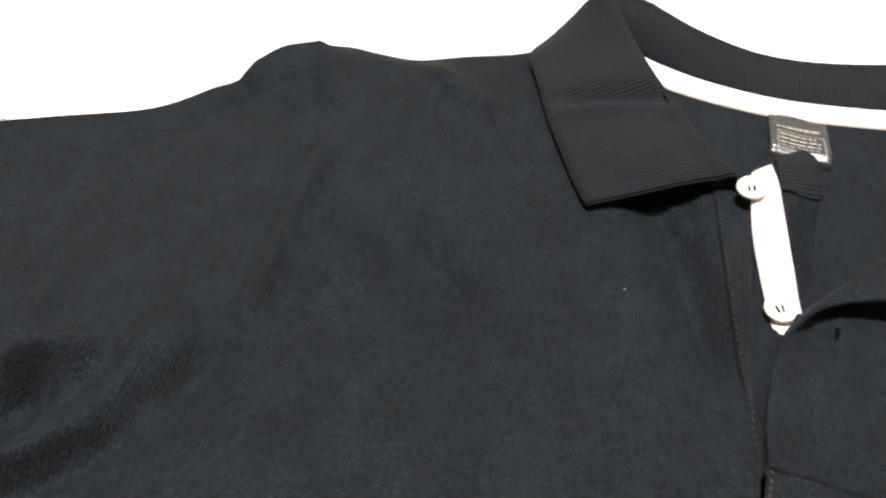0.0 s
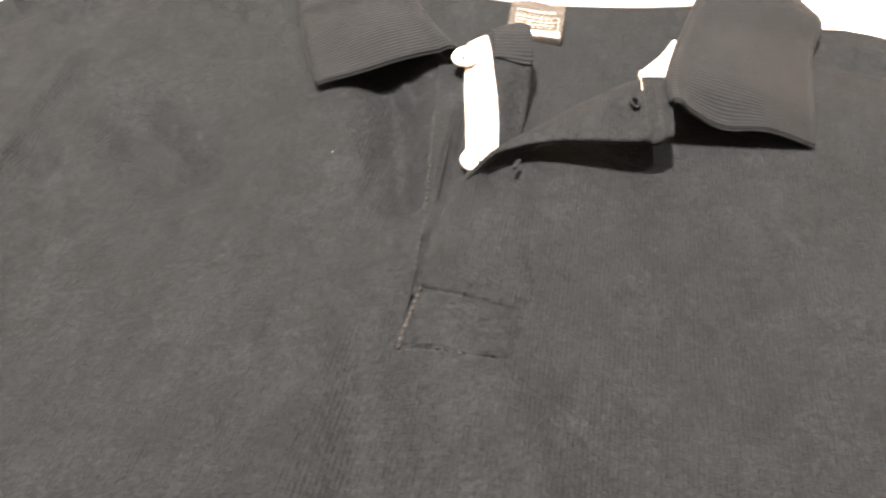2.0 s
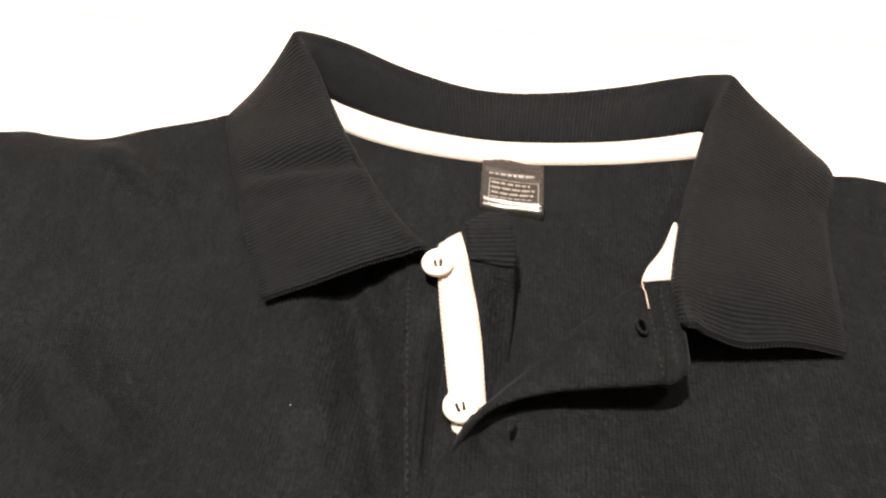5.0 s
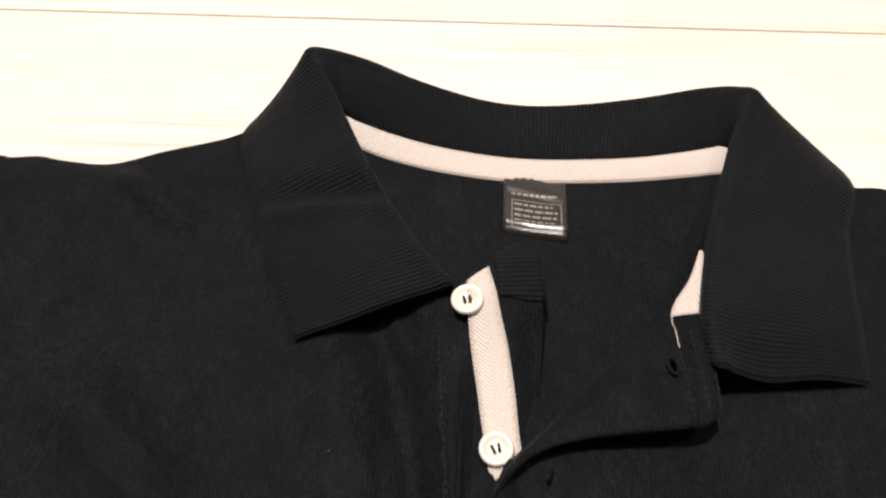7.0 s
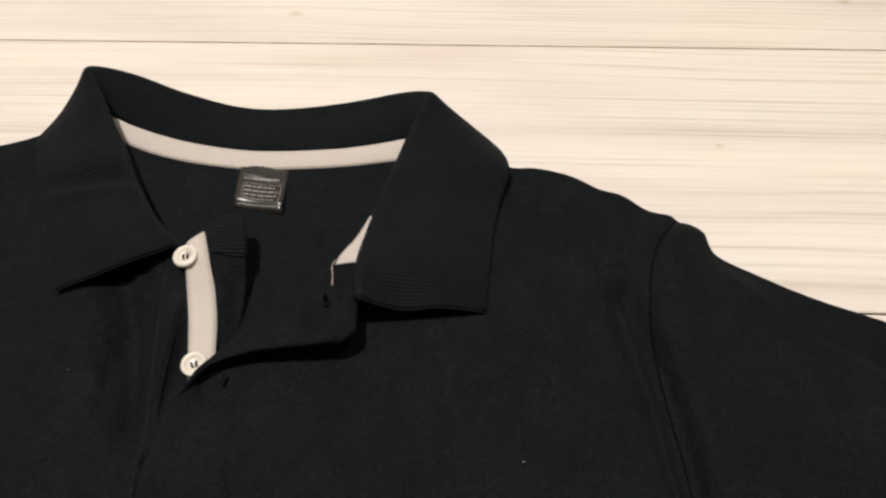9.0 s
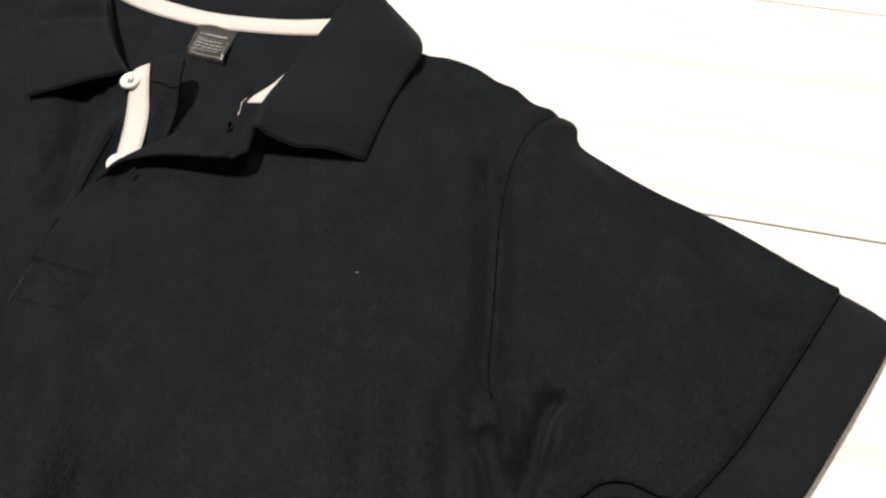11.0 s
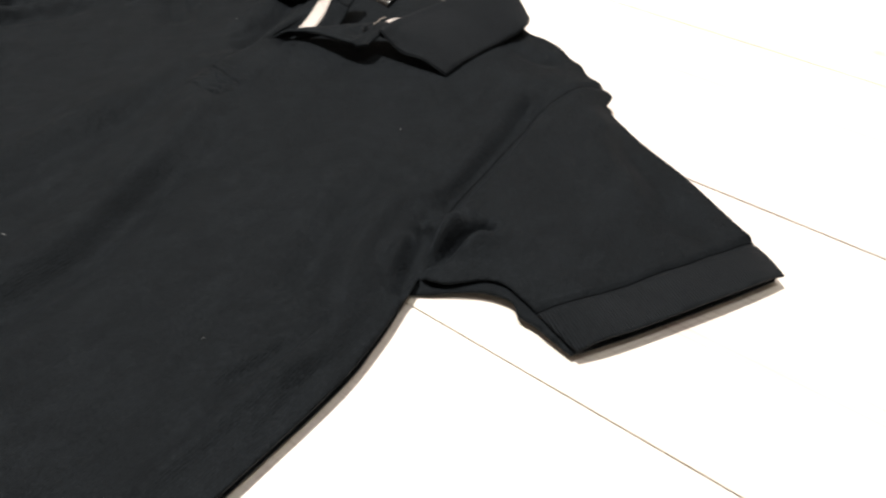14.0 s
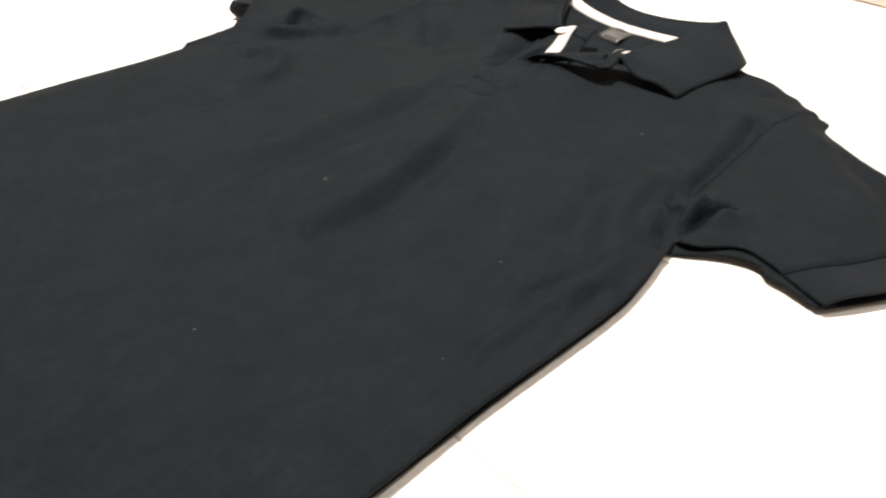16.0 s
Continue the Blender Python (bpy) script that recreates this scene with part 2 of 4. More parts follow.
def spline(points, step):
    """Catmull-Rom through points (2D or 3D), resampled at about the given step."""
    p = np.array(points, dtype=float)
    ext = np.vstack([2 * p[0] - p[1], p, 2 * p[-1] - p[-2]])
    out = []
    for i in range(1, len(ext) - 2):
        a, b, c, d = ext[i - 1:i + 3]
        count = max(2, int(np.linalg.norm(c - b) / step))
        for t in np.linspace(0, 1, count, endpoint=False):
            out.append(0.5 * (2 * b + (c - a) * t + (2 * a - 5 * b + 4 * c - d) * t ** 2 + (3 * b - a - 3 * c + d) * t ** 3))
    out.append(p[-1])
    return np.array(out)


def resample(points, count):
    p = np.array(points, dtype=float)
    s = np.concatenate([[0], np.cumsum(np.linalg.norm(np.diff(p, axis=0), axis=1))])
    at = np.linspace(0, s[-1], count)
    return np.stack([np.interp(at, s, p[:, k]) for k in range(p.shape[1])], axis=1)


def line_distance(pts, line):
    """Distance of many 2D points from a polyline."""
    best = np.full(len(pts), 9.0)
    for a, b in zip(line[:-1], line[1:]):
        ab = b - a
        t = np.clip(((pts - a) @ ab) / max(ab @ ab, 1e-12), 0, 1)
        d = pts - (a + t[:, None] * ab)
        best = np.minimum(best, np.hypot(d[:, 0], d[:, 1]))
    return best


def inside(pts, poly):
    x, y = pts[:, 0], pts[:, 1]
    hit = np.zeros(len(pts), dtype=bool)
    for (ax, ay), (bx, by) in zip(poly, np.roll(poly, -1, axis=0)):
        if ay == by:
            continue
        cross = (ay > y) != (by > y)
        hit ^= cross & (x < (bx - ax) * (y - ay) / (by - ay) + ax)
    return hit


def cloth_panel(name, sides, cell, height, material, parent, label="", thick=0.0014, along=None):
    """A flat-cut piece of cloth: its outline is made of the joined side curves, its surface lies at height(points)."""
    from mathutils.geometry import delaunay_2d_cdt
    rim = np.vstack([spline(s, 0.0024 if cell > 0.0020 else cell)[:-1] for s in sides])
    low, high = rim.min(axis=0), rim.max(axis=0)
    gx, gy = np.arange(low[0], high[0], cell), np.arange(low[1], high[1], cell * 0.87)
    grid = np.array([(x + (0.5 * cell if k % 2 else 0), y) for k, y in enumerate(gy) for x in gx])
    grid = grid[inside(grid, rim)]
    grid = grid[line_distance(grid, np.vstack([rim, rim[:1]])) > 0.45 * cell]
    n = len(rim)
    flat = [Vector(p) for p in np.vstack([rim, grid])]
    verts, _, faces, *_ = delaunay_2d_cdt(flat, [(i, (i + 1) % n) for i in range(n)], [], 1, 1e-7)
    pts = np.array([(v[0], v[1]) for v in verts])
    z = height(pts)
    uvs = pts
    if along is not None:
        way = np.array(along[-1]) - np.array(along[0])
        way /= np.linalg.norm(way)
        uvs = np.stack([pts @ way, pts @ np.array((-way[1], way[0]))], axis=1)
    ob = mesh_object(name, np.column_stack([pts, z]), faces, material, parent, label, uvs=uvs, thick=thick)
    # sewn edges: the thickness of the cloth there does not round the visible face
    on_seam = np.minimum.reduce([line_distance(pts, spline(line, 0.0024)) for line in (SEAM_R, SEAM_L, CUFF_SEAM_R, CUFF_SEAM_L)]) < 1e-4
    pairs = np.empty(2 * len(ob.data.edges), dtype=np.int32)
    ob.data.edges.foreach_get("vertices", pairs)
    pairs = pairs.reshape(-1, 2)
    ob.data.edges.foreach_set("use_edge_sharp", on_seam[pairs[:, 0]] & on_seam[pairs[:, 1]])
    return ob


def loft(name, rows, material, parent, label="", thick=0.0, up=1.0):
    """A band through rows of points; u runs along the band, v across it, both in metres."""
    rows = np.array(rows, dtype=float)
    n, m = rows.shape[:2]
    along = np.zeros((n, m))
    along[1:] = np.cumsum(np.linalg.norm(np.diff(rows, axis=0), axis=2), axis=0)
    u = np.repeat(along.mean(axis=1)[:, None], m, axis=1)
    v = np.zeros((n, m))
    v[:, 1:] = np.cumsum(np.linalg.norm(np.diff(rows, axis=1), axis=2), axis=1)
    faces = [(i * m + j, i * m + j + 1, (i + 1) * m + j + 1, (i + 1) * m + j) for i in range(n - 1) for j in range(m - 1)]
    a, b = rows[1:, 1:] - rows[:-1, :-1], rows[:-1, 1:] - rows[1:, :-1]
    first = max(1, int(up * (n - 1)))
    if np.cross(a, b)[:first, :, 2].sum() > 0:
        faces = [f[::-1] for f in faces]
    return mesh_object(name, rows.reshape(-1, 3), faces, material, parent, label, uvs=np.stack([u, v], axis=2).reshape(-1, 2), thick=thick)


def empty(name, label, category, group="", kind=""):
    ob = new(name)
    ob.empty_display_size = 0.05
    return tagged(ob, label, category, group, kind)


def box(bm, x0, x1, y0, y1, z0, z1, bevel=0.0):
    made = bmesh.ops.create_cube(bm, size=1.0, matrix=Matrix.Translation(((x0 + x1) / 2, (y0 + y1) / 2, (z0 + z1) / 2)) @ Matrix.Diagonal((x1 - x0, y1 - y0, z1 - z0, 1)))
    if bevel:
        edges = {e for v in made["verts"] for e in v.link_edges}
        bmesh.ops.bevel(bm, geom=list(edges), offset=bevel, segments=2, affect="EDGES")


# ---- room: a plank floor with a wooden skirting along one wall ----
def room():
    x0, x1, y0, y1, z1, w = -2.2, 2.6, -2.41, 0.6775, 2.45, 0.12
    bm = bmesh.new()
    box(bm, x0, x1, y0, y1 + 0.05, -0.06, -0.0125)
    floor = tagged(part("floor", bm, JOINT, None), "whitewashed pine plank floor with thin brown joints", "floor", kind="structure")
    wide = 0.193
    joints = {1: 0.00045, 2: 0.0006, 3: 0.0004}
    for k in range(16):
        top = y1 + 0.0010 - k * wide
        north = top + 0.05 if k == 0 else top
        for a, b in ((x0, -1.05 - 0.2 * (k % 3)), (-1.05 - 0.2 * (k % 3), 1.25 + 0.2 * (k % 2)), (1.25 + 0.2 * (k % 2), x1)):
            bm = bmesh.new()
            box(bm, a + 0.0004, b - 0.0004, max(top - wide, y0) + joints.get(k + 1, 0.0004), north - joints.get(k, 0.0004), -0.0125, 0.0, 0.0003)
            part("plank", bm, PLANK, floor)
    # the boards run at a slight angle to the wall
    pivot = Matrix.Translation((0.5, 0.29, 0))
    floor.matrix_basis = pivot @ Matrix.Rotation(radians(-0.6), 4, "Z") @ pivot.inverted()
    for name, b in (("wall_north", (x0, x1, y1 + 0.016, y1 + 0.016 + w, 0.0004, z1)), ("wall_south", (x0, x1, y0 - w, y0, 0, z1)),
                    ("wall_east", (x1, x1 + w, y0 - w, y1 + w, 0, z1)), ("wall_west", (x0 - w, x0, y0 - w, y1 + w, 0, z1)),
                    ("ceiling", (x0 - w, x1 + w, y0 - w, y1 + w, z1, z1 + w))):
        bm = bmesh.new()
        box(bm, *b)
        tagged(part(name, bm, PLASTER, None), "plain pale plastered " + name.split("_")[0], name.split("_")[0], kind="structure")
    bm = bmesh.new()
    box(bm, x0, x1, y1 + 0.004, y1 + 0.016, 0.0005, 0.082)
    skirting = tagged(part("baseboard", bm, JOINT, None), "beige wooden baseboard along the wall", "baseboard", kind="structure")
    for a, b in ((x0, 0.4015), (0.4025, x1)):
        bm = bmesh.new()
        box(bm, a, b, y1, y1 + 0.014, 0.0005, 0.085, 0.002)
        part("baseboard_length", bm, OAK, skirting)


room()

# ---- polo shirt: its outline on the table ----
SIDE_R = [(0.405, -0.40), (0.403, -0.25), (0.402, -0.15), (0.3985, -0.08), (0.3985, -0.02), (0.3980, 0.033), (0.3935, 0.066), (0.387, 0.093), (0.380, 0.116)]
SEAM_R = [(0.380, 0.116), (0.375, 0.136), (0.363, 0.159), (0.358, 0.178), (0.354, 0.214), (0.349, 0.255), (0.348, 0.287), (0.353, 0.315), (0.3665, 0.3384)]
SHOULDER_R = [(0.3665, 0.3384), (0.353, 0.341), (0.341, 0.351), (0.330, 0.355), (0.316, 0.364), (0.299, 0.369), (0.284, 0.370), (0.262, 0.383), (0.246, 0.391)]
SLEEVE_TOP_R = [(0.3665, 0.3384), (0.3780, 0.3310), (0.3822, 0.3165), (0.401, 0.304), (0.423, 0.292), (0.458, 0.277), (0.500, 0.254), (0.512, 0.249)]
CUFF_SEAM_R = [(0.512, 0.249), (0.497, 0.219), (0.481, 0.188), (0.464, 0.157), (0.445, 0.130)]
CUFF_TOP_R = [(0.512, 0.249), (0.525, 0.242), (0.536, 0.234)]
CUFF_END_R = [(0.536, 0.234), (0.521, 0.203), (0.505, 0.172), (0.490, 0.144), (0.4752, 0.1197)]
CUFF_LOW_R = [(0.4752, 0.1197), (0.459, 0.125), (0.445, 0.130)]
SLEEVE_LOW_R = [(0.445, 0.130), (0.433, 0.1335), (0.422, 0.1362), (0.412, 0.1335), (0.404, 0.1255), (0.397, 0.1185), (0.387, 0.1145), (0.380, 0.116)]

SIDE_L = [(-0.118, 0.113), (-0.113, 0.090), (-0.108, 0.050), (-0.105, 0.002), (-0.106, -0.050), (-0.105, -0.118), (-0.104, -0.25), (-0.106, -0.40)]
SEAM_L = [(-0.056, 0.359), (-0.042, 0.318), (-0.034, 0.298), (-0.031, 0.275), (-0.030, 0.251), (-0.031, 0.223), (-0.032, 0.201), (-0.038, 0.174), (-0.053, 0.156), (-0.070, 0.137), (-0.092, 0.119), (-0.118, 0.113)]
SHOULDER_L = [(0.056, 0.388), (0.040, 0.378), (0.030, 0.373), (0.010, 0.366), (-0.010, 0.358), (-0.030, 0.359), (-0.042, 0.361), (-0.056, 0.359)]
SLEEVE_HEAD_L = [(-0.056, 0.359), (-0.072, 0.350), (-0.0795, 0.336)]
SLEEVE_TOP_L = [(-0.056, 0.359), (-0.072, 0.3505), (-0.0800, 0.337), (-0.094, 0.320), (-0.114, 0.298), (-0.152, 0.282), (-0.200, 0.262), (-0.220, 0.253)]
CUFF_SEAM_L = [(-0.220, 0.253), (-0.196, 0.222), (-0.170, 0.187), (-0.148, 0.148)]
CUFF_TOP_L = [(-0.220, 0.253), (-0.232, 0.246), (-0.243, 0.238)]
CUFF_END_L = [(-0.243, 0.238), (-0.219, 0.207), (-0.192, 0.172), (-0.169, 0.140)]
CUFF_LOW_L = [(-0.169, 0.140), (-0.159, 0.1415), (-0.148, 0.148)]
SLEEVE_LOW_L = [(-0.148, 0.148), (-0.138, 0.139), (-0.130, 0.129), (-0.124, 0.120), (-0.118, 0.113)]

NECK_R = [(0.246, 0.391), (0.240, 0.360), (0.232, 0.330), (0.222, 0.300), (0.208, 0.290), (0.190, 0.274), (0.170, 0.256), (0.154, 0.243)]
PLACKET_EDGE = [(0.154, 0.243), (0.1475, 0.229), (0.1435, 0.212), (0.1415, 0.195), (0.1415, 0.179), (0.1390, 0.157)]
NECK_L = [(0.1390, 0.157), (0.1400, 0.178), (0.1395, 0.20), (0.1385, 0.25), (0.1378, 0.290), (0.1360, 0.302), (0.128, 0.309), (0.110, 0.330), (0.085, 0.365), (0.070, 0.380), (0.056, 0.388)]
HEM = [(-0.106, -0.40), (0.0, -0.402), (0.15, -0.404), (0.30, -0.402), (0.405, -0.40)]

# edges of the neck tape
TAPE_TOP = [(0.0735, 0.3900, 0.0350), (0.089, 0.3824, 0.0304), (0.106, 0.3774, 0.0274), (0.128, 0.3729, 0.0254), (0.157, 0.3699, 0.0244), (0.195, 0.3714, 0.0249), (0.22, 0.3746, 0.0264), (0.242, 0.3789, 0.0286)]
TAPE_LOW = [(0.0790, 0.3772, 0.0262), (0.092, 0.3714, 0.0244), (0.106, 0.3669, 0.0231), (0.128, 0.3624, 0.0221), (0.157, 0.3599, 0.0214), (0.195, 0.3614, 0.0219), (0.22, 0.3644, 0.0226), (0.242, 0.3674, 0.0238)]

EDGE_HEIGHTS = [(SIDE_R, 0.0095), (SHOULDER_R, 0.0150), (SLEEVE_TOP_R, 0.0120), (CUFF_TOP_R, 0.0085), (CUFF_LOW_R, 0.0080), (SLEEVE_LOW_R, 0.0090),
                (SIDE_L[:3], 0.0135), (SIDE_L[2:], 0.0095), (SHOULDER_L, 0.0262), (SLEEVE_HEAD_L, 0.0290), (SLEEVE_TOP_L[3:], 0.0225), (CUFF_TOP_L, 0.0140), (CUFF_LOW_L, 0.0175), (SLEEVE_LOW_L, 0.0165)]
FREE = [spline(s, 0.004) for s, _ in EDGE_HEIGHTS]
ENDS = [spline(s, 0.004) for s in (CUFF_END_R, CUFF_END_L)]
SEAMS = [(spline(s, 0.004), deep, wide) for s, deep, wide in ((SEAM_R, 0.0020, 0.0030), (CUFF_SEAM_R, 0.0022, 0.0018), (SEAM_L, -0.0006, 0.0045), (CUFF_SEAM_L, 0.0018, 0.0018),
                                                                ([(0.366, 0.141), (0.3715, 0.127), (0.3765, 0.112), (0.3815, 0.098)], 0.0065, 0.0026),
                                                                ([(0.389, 0.166), (0.3858, 0.157), (0.3842, 0.144), (0.3828, 0.128), (0.381, 0.117)], 0.0042, 0.0022))]

# folds of the cloth: a line, its half width and its height (valleys are negative)
FOLDS = [
    # from the foot of the placket down the body
    ([(0.125, 0.190), (0.137, 0.134), (0.143, 0.093), (0.144, 0.053), (0.141, 0.010), (0.135, -0.03), (0.125, -0.10)], 0.012, -0.0027),
    ([(0.158, 0.165), (0.184, 0.117), (0.197, 0.062), (0.209, 0.020), (0.209, -0.02), (0.207, -0.08)], 0.014, 0.0026),
    ([(0.205, 0.115), (0.211, 0.084), (0.224, 0.041), (0.233, 0.008), (0.234, -0.03), (0.233, -0.07)], 0.012, -0.0034),
    ([(0.112, 0.140), (0.120, 0.080), (0.118, 0.020), (0.11, -0.05)], 0.012, 0.0020),
    # left side and armpit
    ([(-0.072, 0.084), (-0.050, 0.081), (-0.033, 0.086)], 0.008, -0.0044),
    ([(-0.062, 0.098), (-0.034, 0.101), (-0.008, 0.090), (0.004, 0.066), (0.0, 0.03)], 0.010, 0.0034),
    ([(-0.026, 0.112), (0.006, 0.088), (0.017, 0.062), (0.016, 0.024), (0.011, -0.01), (0.005, -0.06)], 0.012, -0.0022),
    ([(-0.048, 0.206), (-0.056, 0.189), (-0.064, 0.178), (-0.072, 0.169)], 0.011, 0.0030),
    ([(-0.034, 0.300), (-0.0355, 0.275), (-0.0355, 0.249), (-0.0335, 0.222), (-0.037, 0.200)], 0.0050, 0.0013),
    ([(-0.054, 0.164), (-0.061, 0.154), (-0.070, 0.143), (-0.081, 0.132), (-0.094, 0.120)], 0.0060, 0.0044),
    ([(-0.030, 0.204), (-0.035, 0.186), (-0.040, 0.175), (-0.048, 0.161), (-0.059, 0.146), (-0.071, 0.129), (-0.088, 0.108)], 0.010, -0.0038),
    ([(-0.104, 0.156), (-0.094, 0.1685), (-0.081, 0.1725), (-0.066, 0.1745)], 0.006, 0.0055),
    ([(-0.079, 0.164), (-0.0855, 0.158), (-0.089, 0.149), (-0.092, 0.137)], 0.0075, -0.0080),
    ([(-0.105, 0.300), (-0.120, 0.280), (-0.130, 0.250)], 0.010, -0.0025),
    # left chest and shoulder
    ([(-0.030, 0.244), (-0.013, 0.224), (0.000, 0.215)], 0.007, -0.0022),
    ([(-0.010, 0.282), (0.010, 0.255), (0.028, 0.240), (0.042, 0.228), (0.064, 0.213)], 0.013, -0.0044),
    ([(0.106, 0.302), (0.112, 0.280), (0.119, 0.254), (0.127, 0.226), (0.1345, 0.203)], 0.0085, -0.0045),
    ([(0.088, 0.290), (0.095, 0.258), (0.104, 0.228)], 0.009, 0.0012),
    ([(0.109, 0.256), (0.1125, 0.238), (0.115, 0.219)], 0.0028, -0.0010),
    ([(0.111, 0.300), (0.113, 0.290), (0.117, 0.280)], 0.0025, 0.0016),
    ([(-0.011, 0.357), (0.008, 0.344), (0.034, 0.326)], 0.0060, 0.0024),
    ([(-0.058, 0.352), (-0.052, 0.328), (-0.044, 0.305)], 0.007, -0.0032),
    ([(-0.108, 0.284), (-0.090, 0.308), (-0.068, 0.328), (-0.046, 0.334)], 0.010, -0.0034),
    ([(-0.040, 0.330), (-0.024, 0.333), (-0.004, 0.331)], 0.010, -0.0022),
    # right side and armpit
    ([(0.352, 0.182), (0.334, 0.163), (0.332, 0.147), (0.341, 0.116), (0.361, 0.080), (0.375, 0.053), (0.384, 0.02)], 0.012, 0.0028),
    ([(0.320, 0.165), (0.317, 0.130), (0.330, 0.085), (0.345, 0.05)], 0.011, -0.0020),
    ([(0.360, 0.150), (0.3675, 0.135), (0.3740, 0.119), (0.3795, 0.101)], 0.0045, -0.0100),
    ([(0.374, 0.164), (0.3760, 0.148), (0.3775, 0.128)], 0.0045, 0.0036),
    ([(0.357, 0.140), (0.3640, 0.120), (0.3700, 0.100)], 0.0060, 0.0026),
    ([(0.392, 0.172), (0.3858, 0.1570), (0.3842, 0.144), (0.3828, 0.128), (0.380, 0.112)], 0.0034, -0.0062),
    ([(0.395, 0.165), (0.391, 0.147), (0.395, 0.130)], 0.006, 0.0030),
    ([(0.356, -0.01), (0.364, 0.028), (0.370, 0.062)], 0.005, -0.0020),
    ([(0.394, -0.03), (0.389, 0.011), (0.385, 0.046)], 0.0045, -0.0020),
    ([(0.375, -0.07), (0.372, -0.01), (0.376, 0.04)], 0.006, 0.0018),
    # right shoulder and sleeve
    ([(0.335, 0.305), (0.343, 0.270), (0.3500, 0.238), (0.3540, 0.206), (0.3570, 0.180), (0.362, 0.155)], 0.0070, -0.0046),
    ([(0.084, 0.291), (0.104, 0.296), (0.124, 0.303)], 0.008, -0.0032),
    ([(0.336, 0.344), (0.312, 0.343), (0.292, 0.345), (0.280, 0.350)], 0.0075, -0.0028),
    ([(0.370, 0.328), (0.382, 0.310), (0.410, 0.275), (0.435, 0.252), (0.464, 0.227)], 0.014, 0.0026),
    ([(0.386, 0.304), (0.419, 0.277), (0.450, 0.256), (0.477, 0.234), (0.496, 0.220)], 0.013, -0.0026),
    ([(0.25, 0.11), (0.262, 0.02), (0.27, -0.08)], 0.020, 0.0020),
]
FOLDS = [(spline(line, 0.006), wide, high) for line, wide, high in FOLDS]


def smooth01(x):
    x = np.clip(x, 0, 1)
    return x * x * (3 - 2 * x)


def cloth_height(pts):
    """Height of the shirt's front over the table."""
    x, y = pts[:, 0], pts[:, 1]
    z = np.full(len(pts), 0.0125)
    z += 0.0085 * np.exp(-((x - 0.150) / 0.060) ** 2) * smooth01((y + 0.05) / 0.20)
    z += 0.0030 * smooth01((y - 0.24) / 0.08)
    z += 0.0150 * np.exp(-((x + 0.020) / 0.065) ** 2 - ((y - 0.365) / 0.060) ** 2)
    z += 0.0060 * np.exp(-((x + 0.100) / 0.060) ** 2 - ((y - 0.260) / 0.070) ** 2)
    z += 0.0030 * np.exp(-((x - 0.178) / 0.020) ** 2 - ((y - 0.236) / 0.022) ** 2)
    z += 0.0035 * np.exp(-((x - 0.360) / 0.030) ** 2 - ((y - 0.330) / 0.025) ** 2)
    z += 0.0060 * np.exp(-((x - 0.371) / 0.009) ** 2 - ((y - 0.152) / 0.022) ** 2) + 0.0034 * np.exp(-((x - 0.397) / 0.010) ** 2 - ((y - 0.150) / 0.016) ** 2)
    gaps = np.stack([line_distance(pts, line) for line in FREE])
    edge = gaps.min(axis=0)
    share = 1.0 / (gaps + 0.0005) ** 3
    rim = (share * np.array([h for _, h in EDGE_HEIGHTS])[:, None]).sum(axis=0) / share.sum(axis=0)
    end = np.minimum.reduce([line_distance(pts, line) for line in ENDS])
    lift = 1 - np.exp(-(edge / 0.010) ** 1.2)
    for line, wide, high in FOLDS:
        ends = [1 - np.exp(-(np.hypot(x - p[0], y - p[1]) / (1.6 * wide)) ** 2) for p in (line[0], line[-1])]
        z += 2.2 * high * np.exp(-(line_distance(pts, line) / wide) ** 2) * ends[0] * ends[1] * np.minimum(1, 0.25 + edge / 0.02)
    wave = np.array([noise.noise((px * 16, py * 16, 0.3)) * 0.0018 + noise.noise((px * 42, py * 42, 2.3)) * 0.0007 + noise.noise((px * 95, py * 95, 5.1)) * 0.00022 for px, py in pts])
    z += wave
    z = rim + (z - rim) * lift
    z = z - 0.0006 * np.exp(-(end / 0.018) ** 2) * lift + 0.0050 * np.exp(-((x + 0.166) / 0.022) ** 2 - ((y - 0.160) / 0.018) ** 2)
    for line, deep, wide in SEAMS:
        z -= deep * np.exp(-(line_distance(pts, line) / wide) ** 2)
    return np.maximum(z, 0.0048)


def back_height(pts):
    """Height of the back layer: flat on the table, raised inside the neck up to the tape."""
    x, y = pts[:, 0], pts[:, 1]
    z = 0.0035 + 0.0092 * np.exp(-((x - 0.165) / 0.075) ** 2) * smooth01((y - 0.16) / 0.10)
    rim = np.array(TAPE_LOW)
    top, lift = np.interp(x, rim[:, 0], rim[:, 1]), np.interp(x, rim[:, 0], rim[:, 2]) - 0.0004
    rise = smooth01((y - 0.285) / (top - 0.283)) ** 2 * smooth01((x - 0.062) / 0.02) * smooth01((0.262 - x) / 0.02)
    z = z + (lift - z) * rise
    edge = np.minimum.reduce([line_distance(pts, line) for line in FREE])
    return np.minimum(z, 0.0030 + edge * 0.9)


def on_front(x, y, lift=0.0):
    return float(cloth_height(np.array([(x, y)]))[0]) + lift


# ---- polo shirt: its pieces ----
shirt = empty("polo_shirt", "black cotton polo shirt with open collar lying flat on planks", "shirt")

